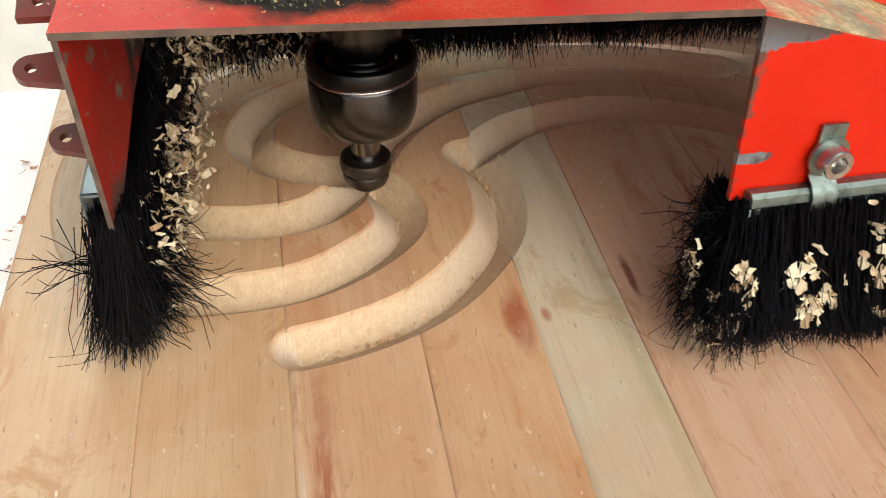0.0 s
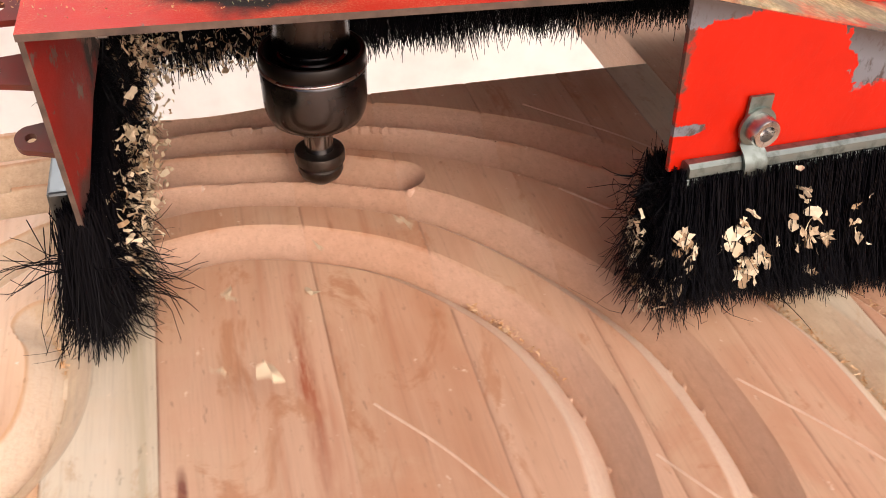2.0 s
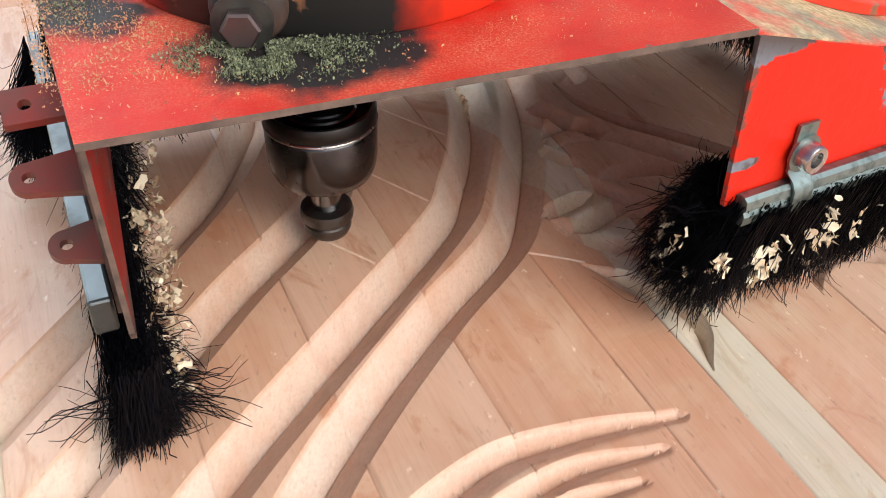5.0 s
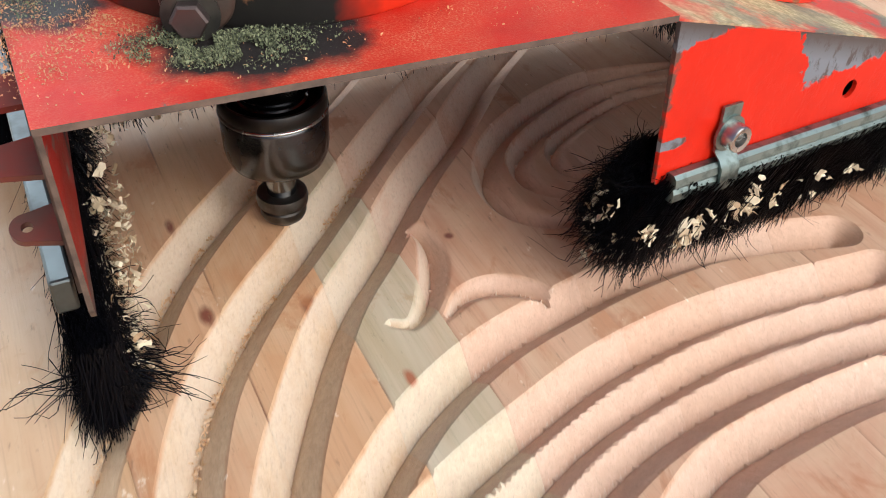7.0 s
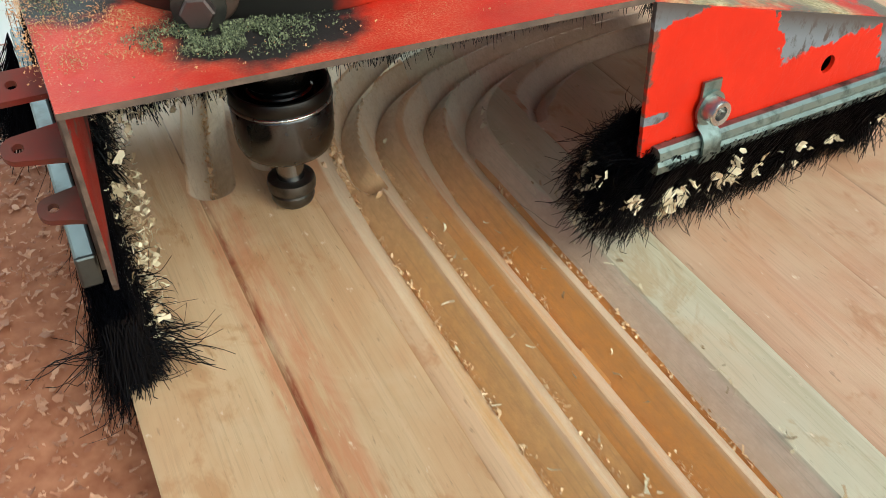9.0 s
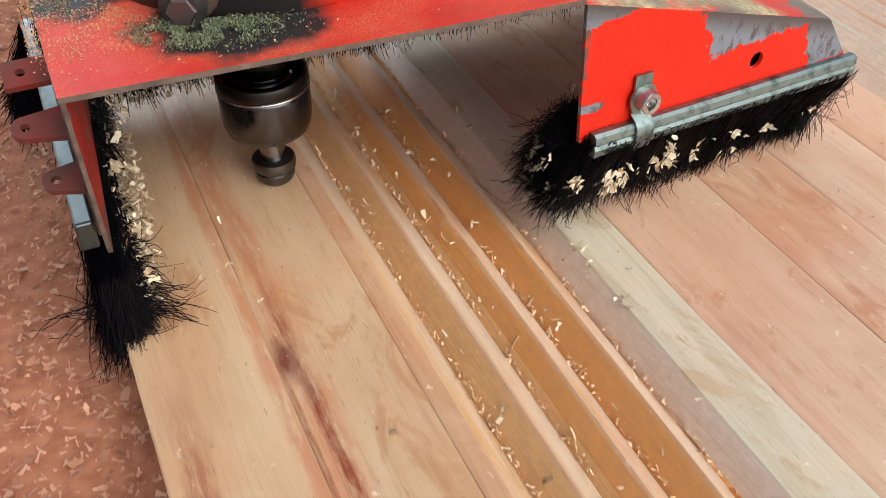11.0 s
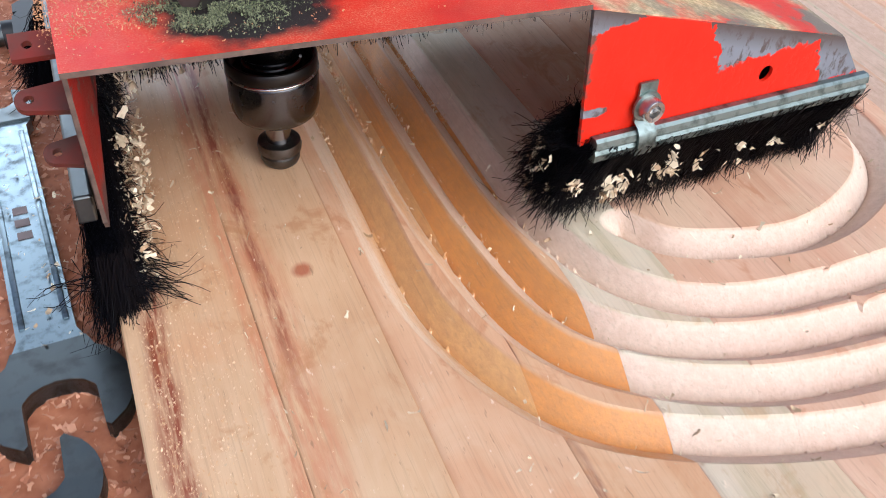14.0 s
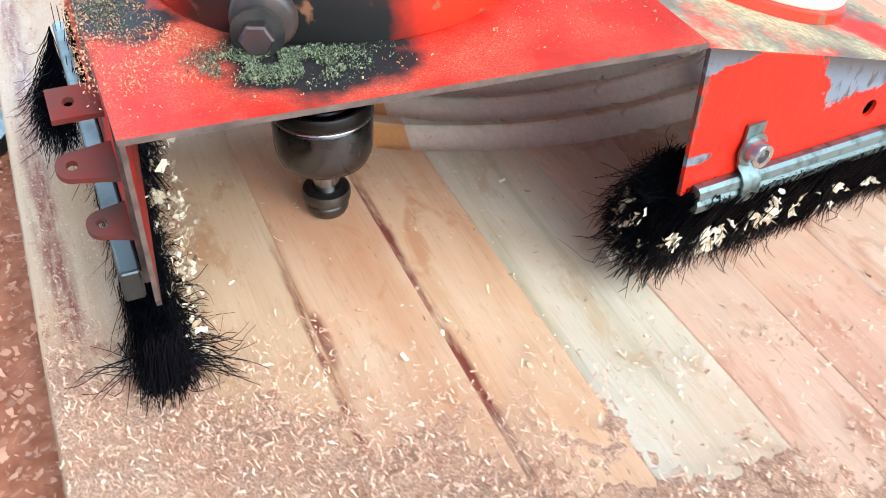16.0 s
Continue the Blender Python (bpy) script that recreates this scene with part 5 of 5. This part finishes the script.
# the far end of the side brush splays outwards
strands = []
for _ in range(800):
    _r = Vector((-0.1125, rng.uniform(0.086, 0.128), rng.uniform(0.052, 0.066)))
    _o = rng.uniform(0.2, 1.0)
    strands.append((_r, _r + Vector((-0.016 * _o + rng.gauss(0, 0.002), rng.gauss(0, 0.006), -0.048 + 0.020 * _o * rng.random())), (-0.004 * _o, 0, rng.gauss(0, 0.003))))
_v, _f = hairs(rng, strands, 0.00034, 5, 0.004)
stuff("side_bristles", _v, _f, BRISTLE, shoe, "black bristles splayed outwards")
# back brush
strands = tuft_strip(7000, Vector((-0.09, 0.114, 0.086)), Vector((0.290, 0.114, 0.086)), 0.0060, 0.079, 0.0045, rng)
strands += tuft_strip(1600, Vector((0.298, -0.095, 0.060)), Vector((0.298, 0.118, 0.060)), 0.0040, 0.060, 0.0045, rng)
_v, _f = hairs(rng, strands, 0.0004)
stuff("back_bristles", _v, _f, BRISTLE, shoe, "black bristles of the back and far side")

# shavings caught in the brushes
spots, big = [], []
for _ in range(980):
    f = rng.random() ** 0.8
    p = _s0.lerp(_s1, f)
    spots.append((p.x + rng.uniform(0.003, 0.018 + 0.006 * f) + 0.005 * (f > 0.2), p.y + rng.gauss(0, 0.004), rng.uniform(0.012, 0.118) if f > 0.42 else rng.uniform(0.012, 0.056)))
side_spots, spots = spots, []
for _ in range(1100):
    _x = rng.uniform(-0.090, 0.03)
    _low = 0.010 + 0.012 * (noise.noise((_x * 45, 0, 3)) + 0.5) + 0.10 * max(0, _x)
    spots.append((_x, 0.108 + rng.uniform(-0.016, 0.004), _low + rng.random() ** 1.6 * 0.075))
for _ in range(170):
    spots.append((rng.uniform(0.04, 0.28), 0.112 + rng.uniform(-0.010, 0.004), rng.uniform(0.035, 0.11)))
for f, z0, n in ((0.04, 0.030, 5), (0.10, 0.020, 5), (0.22, 0.050, 2), (0.42, 0.060, 3), (0.55, 0.045, 3), (0.70, 0.070, 3), (0.85, 0.060, 3)):
    for _ in range(n):
        p = _s0.lerp(_s1, f + rng.gauss(0, 0.02))
        big.append((p.x + rng.uniform(0.010, 0.018), p.y - 0.003, z0 + rng.gauss(0, 0.006)))
_v, _f = flakes(rng, spots, (0.0026, 0.0078), 1.8, 1.4, (0.12, 0.50))
stuff("shaving_litter", _v, _f, SHAVING, shoe, "pale shavings caught in the back bristles")
_v, _f = flakes(rng, side_spots, (0.0026, 0.0078), 1.8, 1.4, (0.12, 0.50))
_v2, _f2 = chips(rng, big, (0.004, 0.009), (0.4, -1, 0.5), 0.45)
_f += [tuple(i + len(_v) for i in f) for f in _f2]
stuff("shaving_litter", [tuple(Vector(p) - _sp) for p in _v + _v2], _f, SHAVING, side_brush, "pale shavings caught in the side bristles")
spots, bits = [], []
for f, z0, n, sp in ((0.125, 0.044, 9, 0.0040), (0.145, 0.034, 10, 0.0045), (0.160, 0.027, 4, 0.003), (0.205, 0.031, 2, 0.002), (0.285, 0.046, 8, 0.0040), (0.315, 0.036, 9, 0.0045), (0.345, 0.030, 3, 0.003), (0.43, 0.040, 3, 0.002), (0.47, 0.032, 3, 0.003), (0.60, 0.024, 3, 0.004), (0.66, 0.024, 2, 0.003), (0.74, 0.030, 2, 0.002), (0.88, 0.036, 2, 0.002)):
    for _ in range(n):
        p = _ra.lerp(_rb, f)
        p = Vector((p.x + rng.gauss(0, sp * 0.7), p.y - 0.0082 - rng.uniform(0, 0.0025), z0 - 0.004 + rng.gauss(0, sp * 1.9)))
        spots.append(tuple(p))
        if rng.random() < 0.4:
            bits.append((p.x + rng.gauss(0, 0.005), p.y - 0.001, p.z + rng.gauss(0, 0.006)))
for _ in range(44):
    _a = rng.uniform(2.2, 4.7)
    spots.append((_ra.x + 0.004 + math.cos(_a) * 0.0185, _ra.y + 0.010 + math.sin(_a) * 0.0185, rng.uniform(0.016, 0.046)))
    bits.append((spots[-1][0] - 0.001, spots[-1][1], spots[-1][2] + rng.gauss(0, 0.006)))
_v, _f = chips(rng, spots, (0.0035, 0.0090), (0, -1, 0.25), 0.32)
_v2, _f2 = flakes(rng, bits, (0.0030, 0.0080), 1.0, 1.3)
_f += [tuple(i + len(_v) for i in f) for f in _f2]
_v += _v2
stuff("shaving_litter", [tuple(Vector(p) - _ra) for p in _v], _f, SHAVING, front_brush, "pale shavings caught in the front brush")
spots = []
while len(spots) < 9000:
    _x, _y = rng.gauss(-0.042, 0.016), rng.gauss(-0.088, 0.009)
    _far = math.hypot(_x - 0.008, _y + 0.005)
    if 0.0835 < _far < 0.112 and _y > -0.110 and rng.random() < 1.3 - 34 * abs(_far - 0.089) and noise.noise((_x * 110, _y * 110, 5)) > -0.08:
        spots.append((_x, _y, ZP + 0.0016 + rng.random() * 0.0030))
for _ in range(900):
    spots.append((rng.gauss(-0.092, 0.006), rng.gauss(-0.022, 0.012), ZP + 0.0016 + rng.random() * 0.0022))
_v, _f = flakes(rng, spots, (0.0004, 0.0013), 1.2, 1.3)
stuff("crumb_litter", _v, _f, MOSS, shoe, "greenish dust crumbs stuck in grease")
spots = []
while len(spots) < 5200:
    _x, _y = rng.uniform(-0.108, 0.115), rng.uniform(-0.112, 0.02)
    _thick = 0.9 * min(1, max(0, (_y + 0.100) / 0.045)) * min(1, max(0.10, (-0.030 - _x) / 0.03)) + 0.05
    if math.hypot(_x - 0.008, _y + 0.005) > 0.088 and rng.random() < _thick * (0.55 + noise.noise((_x * 90, _y * 90, 8))):
        spots.append((_x, _y, ZP + 0.0014 + rng.random() * 0.0010))
_v, _f = flakes(rng, spots, (0.0004, 0.0012), 0.8, 0.7)
stuff("dust_litter", _v, _f, TANDUST, shoe, "tan sawdust grains lying on the red plate")

# ---- spanners and clamp on the bed ----
def jaw_outline(r, gape, neck):
    """Half a ring spanner's open head, from its inner floor round the right side to the neck; opening along -y."""
    tip = [(0.0, gape * 0.52), (gape * 0.38, gape * 0.46), (gape * 0.72, gape * 0.30), (gape * 0.96, gape * 0.02), (gape, -gape * 0.08), (gape, -r * 0.74), (gape + (r - gape) * 0.12, -r * 0.80)]
    side = [(r * math.cos(radians(a)), r * math.sin(radians(a))) for a in range(-38, 57, 9)]
    return tip + side + [(neck * 1.35, r * 1.02), (neck * 1.08, r * 1.30)]


def make_spanner(label, place, turn, length, big, small, neck, bow=0.0):
    """A double open-end spanner; big and small: (head radius, half gape)."""
    sp = tagged(new("open_end_spanner"), label, "spanner", "spanners on the bed")
    a = jaw_outline(*big, neck)
    b = [(-x, length - y) for x, y in jaw_outline(*small, neck)]
    right = a + [(-x, y) for x, y in reversed(b)]
    outline = right + [(-x, y) for x, y in reversed(right[1:-1])]
    part("body", slab(outline, 0.009, pose(0, 0, 0.0046), 0.0016), TOOL_STEEL, sp, smooth=40)
    for head, sign, shift in ((jaw_outline(*big, neck), 1, 0.0), (jaw_outline(*small, neck), -1, length)):
        half = [(sign * x, shift + sign * y) for x, y in head[:-1]]
        ring = half + [(-x, y) for x, y in reversed(half[1:])]
        part("jaw", slab(ring, 0.0108, pose(0, 0, 0.0055), 0.0012), JAW_STEEL, sp, "darker ground jaw", smooth=40)
    rib = bmesh.new()
    for sx in (-1, 1):
        box((sx * neck * 0.80 - 0.0016, big[0] * 1.5, 0.0088), (sx * neck * 0.80 + 0.0016, length - small[0] * 1.6, 0.0102), 0.0006, rib)
    part("raised_rim", rib, TOOL_STEEL, sp, smooth=40)
    for i in range(3):
        part("stamped_mark", box((-neck * 0.3, length * 0.46 + i * 0.012, 0.0090), (neck * 0.3, length * 0.46 + i * 0.012 + 0.007, 0.0095)), WORN, sp, smooth=None)
    sp.matrix_basis = pose(place[0], place[1], place[2], 0, 0, turn)
    return sp


make_spanner("scuffed blue-grey double open-end spanner lying on the sawdusted bed", (-0.139, -1.682, BED_Z + 0.001), 3.8, 0.272, (0.0345, 0.0172), (0.0215, 0.0105), 0.0135)
make_spanner("dark double open-end spanner with its jaw inside the other spanner's jaw", (-0.1570, -1.733, BED_Z + 0.001), 181.0, 0.285, (0.0325, 0.0165), (0.0225, 0.0110), 0.0130)


def make_clamp():
    c = tagged(new("hold_down_clamp"), "black hold-down clamp with a steel rod on the bed", "clamp")
    part("body", slab([(-0.0105, -0.0190), (0.0105, -0.0210), (0.0120, 0.0060), (0.0060, 0.0130), (0.0060, 0.0190), (-0.0060, 0.0200), (-0.0105, 0.0120)], 0.0210, pose(0, 0, 0.0106), 0.0022), RUBBER, c)
    part("jaw", slab([(-0.0100, 0.0235), (0.0020, 0.0225), (0.0085, 0.0300), (0.0085, 0.0400), (-0.0040, 0.0420), (-0.0100, 0.0360)], 0.0190, pose(0, 0, 0.0096), 0.0020), RUBBER, c)
    part("rod", tube([(-0.0100, 0.0040, 0.0110), (-0.20, 0.0090, 0.0110)], 0.0080, 20), JAW_STEEL, c, "blued steel rod")
    part("collar", lathe([(0.0081, 0.0), (0.0106, 0.0), (0.0106, 0.0080), (0.0081, 0.0080)], 24, None, Matrix.Translation((-0.0106, 0.0040, 0.0110)) @ Euler((0, radians(-90), 0)).to_matrix().to_4x4()), RUBBER, c)
    c.matrix_basis = pose(-0.1300, -1.3150, BED_Z, 0, 0, 0)


make_clamp()

# ---- sawdust and shavings ----
rng = random.Random(11)
spots = []
while len(spots) < 15000:
    x, y = -0.107 - abs(rng.gauss(0, 0.11)), rng.uniform(-2.4, 0.1)
    if y > -0.45 and rng.random() < 0.93:
        continue
    spots.append((x, y, BED_Z + 0.0008 + rng.random() * 0.0016))
_v, _f = flakes(rng, spots, (0.0018, 0.0070), 0.8, 0.30)
stuff("bed_chips", _v, _f, CHIP_RED, None, "reddish wood chips strewn over the machine bed", "wood chips")
spots = []
while len(spots) < 62000:      # the heap at the panel's near end
    x, y = rng.uniform(-0.103, 0.40), rng.uniform(-2.34, -1.84)
    reach = -1.868 - 0.80 * (x + 0.094) if x < 0.07 else -1.985 - 0.10 * (x - 0.07)
    reach += 0.024 * noise.noise((x * 30, y * 30, 0)) + 0.014 * noise.noise((x * 90, y * 90, 3))
    far = reach - y
    dense = min(1.0, 0.06 + far * 14) if x < 0.09 else min(0.75, 0.03 + far * 5) * (0.25 + (noise.noise((x * 24, y * 24, 7)) > 0.0))
    if far > 0 and rng.random() < dense:
        spots.append((x, y, 0.0008 + rng.random() * min(0.010, 0.002 + far * 0.06)))
_v, _f = flakes(rng, spots, (0.0009, 0.0052), 1.8, 0.8, (0.06, 0.24))
# the fine dust that fills the heap
_xs, _ys = np.arange(-0.1035, 0.42, 0.0022), np.arange(-2.345, -1.80, 0.0022)
_top = []
for x in _xs:
    for y in _ys:
        reach = (-1.905 - 0.80 * (x + 0.094) if x < 0.07 else -2.036 - 0.55 * (x - 0.07)) + 0.040 * noise.noise((x * 22, y * 22, 0)) + 0.020 * noise.noise((x * 70, y * 70, 3))
        h = min(0.0065, (reach - y) * 0.060) + 0.0016 * noise.noise((x * 240, y * 240, 2)) + 0.0010 * noise.noise((x * 90, y * 90, 6))
        _top.append((x, y, max(-0.0020, h - 0.0006)))
_n = len(_ys)
stuff("sawdust_drift", _top, [(i * _n + j, (i + 1) * _n + j, (i + 1) * _n + j + 1, i * _n + j + 1) for i in range(len(_xs) - 1) for j in range(_n - 1)
      if max(_top[i * _n + j][2], _top[(i + 1) * _n + j + 1][2]) > -0.0012], DUSTFILL, None, "soft drift of fine pinkish sawdust on the panel", "sawdust", 60)
stuff("sawdust_heap", _v, _f, CHIP_PINK, None, "heap of pinkish sawdust and shavings on the panel", "sawdust")

spots = [(-0.102 + abs(rng.gauss(0, 0.030)), rng.uniform(-1.93, -1.42), 0.0005) for _ in range(9000)]
_v, _f = flakes(rng, spots, (0.0004, 0.0014), 0.8, 0.4)
stuff("fine_sawdust", _v, _f, FUZZ, None, "fine pale sawdust drifted along the panel's edge", "sawdust")
spots = [(-0.139 + rng.gauss(0, 0.012), rng.uniform(-1.66, -1.44), BED_Z + 0.0118) for _ in range(70)] + [(-0.157 + rng.gauss(0, 0.012), rng.uniform(-2.0, -1.76), BED_Z + 0.0118) for _ in range(70)]
_v, _f = flakes(rng, spots, (0.001, 0.0045), 0.8, 0.3)
stuff("spanner_sawdust", _v, _f, SHAVING, None, "sawdust specks lying on the spanners", "sawdust")

spots = []
for _ in range(3600):
    x, y = rng.uniform(-0.09, 0.50), rng.uniform(-2.25, -1.05)
    if rng.random() < 0.16 + 0.9 * max(0.0, (-1.45 - y)) * (0.4 + 2.2 * max(0.0, x)):
        spots.append((x, y, ground(x, y) + 0.0014))
_v, _f = flakes(rng, spots, (0.0018, 0.0068), 1.5, 0.6, (0.10, 0.42))
stuff("scattered_shavings", _v, _f, SHAVING, None, "loose pale shavings scattered on the panel", "shavings")

spots = []
for k, lo, hi, dens in ((4, -1.66, -0.76, 520), (7, -1.72, -0.76, 520), (8, -1.70, -0.78, 380), (9, -1.66, -0.80, 330), (2, -0.75, -0.40, 330), (3, -0.73, -0.44, 300), (4, -0.76, -0.48, 260), (1, -0.12, 0.02, 45), (3, -0.20, 0.05, 170), (4, -0.14, 0.02, 90), (0, -0.08, 0.00, 60)):
    q, w, hl, hr, depth = LINES[k]
    near = q[(q[:, 1] > lo) & (q[:, 1] < hi)]
    if k == 4:
        near = near[(near[:, 0] < 0.06) | (near[:, 1] > -0.3)]
    if lo > -0.3 and k != 1:
        near = near[near[:, 0] > 0.25]
    for _ in range(int(dens * 2.8)):
        c = near[rng.randrange(len(near))]
        if noise.noise((c[0] * 30, c[1] * 18, k)) > -0.12 - 0.3 * (c[1] < -1.0):
            if c[1] > -1.55 or rng.random() < 0.12:
                spots.append((c[0] + rng.gauss(0, 0.0012), c[1] + rng.uniform(-0.002, 0.002), ground(c[0], c[1]) + 0.0012 + rng.random() * 0.0025))
_v, _f = flakes(rng, spots, (0.0010, 0.0042), 1.4, 1.1, (0.10, 0.50))
spots = []
for _k, _n, _lo, _hi, _off in ((9, 60, -1.35, -0.74, 0.012), (7, 40, -1.36, -0.74, 0.004), (4, 26, -1.36, -0.80, 0.004), (8, 26, -1.30, -0.80, 0.004)):
    q = LINES[_k][0]
    near = q[(q[:, 1] > _lo) & (q[:, 1] < _hi) & (q[:, 0] < 0.2)]
    for _ in range(_n):
        c = near[rng.randrange(len(near))]
        x, y = c[0] + _off + rng.gauss(0, 0.002), c[1] + rng.gauss(0, 0.003)
        spots.append((x, y, ground(x, y) + 0.002))
_v2, _f2 = flakes(rng, spots, (0.0040, 0.0095), 1.8, 0.7, (0.10, 0.36))
stuff("long_shavings", _v2, _f2, SHAVING, None, "long pale curled shavings along the grooves", "shavings")
stuff("groove_fuzz", _v, _f, FUZZ, None, "torn fibres and shavings standing in the groove bottoms", "shavings")


FLIGHTS = [  # start, middle place, landing place, size
    (1.80, (0.199, -0.053, 0.020), (0.212, -0.075, 0.002), 0.018), (1.80, (0.186, -0.006, 0.020), (0.200, -0.030, 0.002), 0.013), (1.80, (0.226, 0.016, 0.022), (0.262, -0.010, 0.002), 0.014),
    (1.80, (0.265, 0.022, 0.024), (0.300, -0.010, 0.002), 0.013), (1.80, (0.181, -0.048, 0.020), (0.150, -0.070, 0.002), 0.013), (2.30, (0.249, 0.008, 0.022), (0.238, -0.020, 0.002), 0.012),
    (2.30, (0.275, 0.058, 0.024), (0.262, -0.014, 0.002), 0.011), (3.30, (0.370, -0.149, 0.018), (0.385, -0.170, 0.002), 0.010), (1.30, (0.188, 0.070, 0.026), (0.222, 0.010, 0.002), 0.011),
]


def make_flying_shaving(size, seed):
    r = random.Random(seed)
    v, f = chips(r, [(0, 0, 0)], (size, size), (0, 0, 1), 0.1)
    me = bpy.data.meshes.new("flying_shaving")
    me.from_pydata([(x, y * 0.7, z + 0.25 * x * x / size) for x, y, z in v], [], f)
    ob = link_mesh("flying_shaving", me, SHAVING)
    return tagged(ob, "pale wood shaving thrown off by the cutter", "shaving", "flying shavings")


flyers = [make_flying_shaving(size, 40 + i) for i, (_, _, _, size) in enumerate(FLIGHTS)]


def motions():
    for thing in (spindle, shoe):
        walk(thing, [(t, pose(x, y, 0)) for t, x, y in CARRIAGE])
    # shavings ride along in the side brush, fly off and come to lie on the panel
    for i, (ob, (t0, mid, land, _)) in enumerate(zip(flyers, FLIGHTS)):
        ride = [(t, pose(x - 0.090, y - 0.02 + 0.012 * i, 0.035, 20, 10, 30)) for t, x, y in CARRIAGE if t < t0]
        k = max(j for j, row in enumerate(CARRIAGE) if row[0] < t0)
        (ta, xa, ya), (tb, xb, yb) = CARRIAGE[k], CARRIAGE[k + 1]
        u = (t0 - ta) / (tb - ta)
        ride.append((t0, pose(xa + (xb - xa) * u - 0.088, ya + (yb - ya) * u - 0.02 + 0.012 * i, 0.037, 30, 15, 50)))
        walk(ob, ride + [(t0 + 0.2, pose(*mid, 45, 20, 100)), (t0 + 0.45, pose(*land, 8, 4, 150)), (16.0, pose(*land, 8, 4, 150))])
    # the bristles trail behind the carriage's way
    turn = (_rb - _ra).normalized()
    trail = [(0.0, -15), (2.0, -14), (3.0, -6), (3.5, 2), (4.0, 8), (5.0, 14), (6.5, 21), (11.0, 27), (15.0, 27), (16.0, 23)]
    walk(front_brush, [(t, Matrix.Translation(_ra) @ Matrix.Rotation(radians(a), 4, turn)) for t, a in trail])

    lag = [(0.0, 0), (1.5, 0), (3.0, 5), (4.0, 11), (6.5, 13), (16.0, 13)]
    walk(side_brush, [(t, Matrix.Translation(_sp) @ Matrix.Rotation(radians(a), 4, "X")) for t, a in lag])


motions()
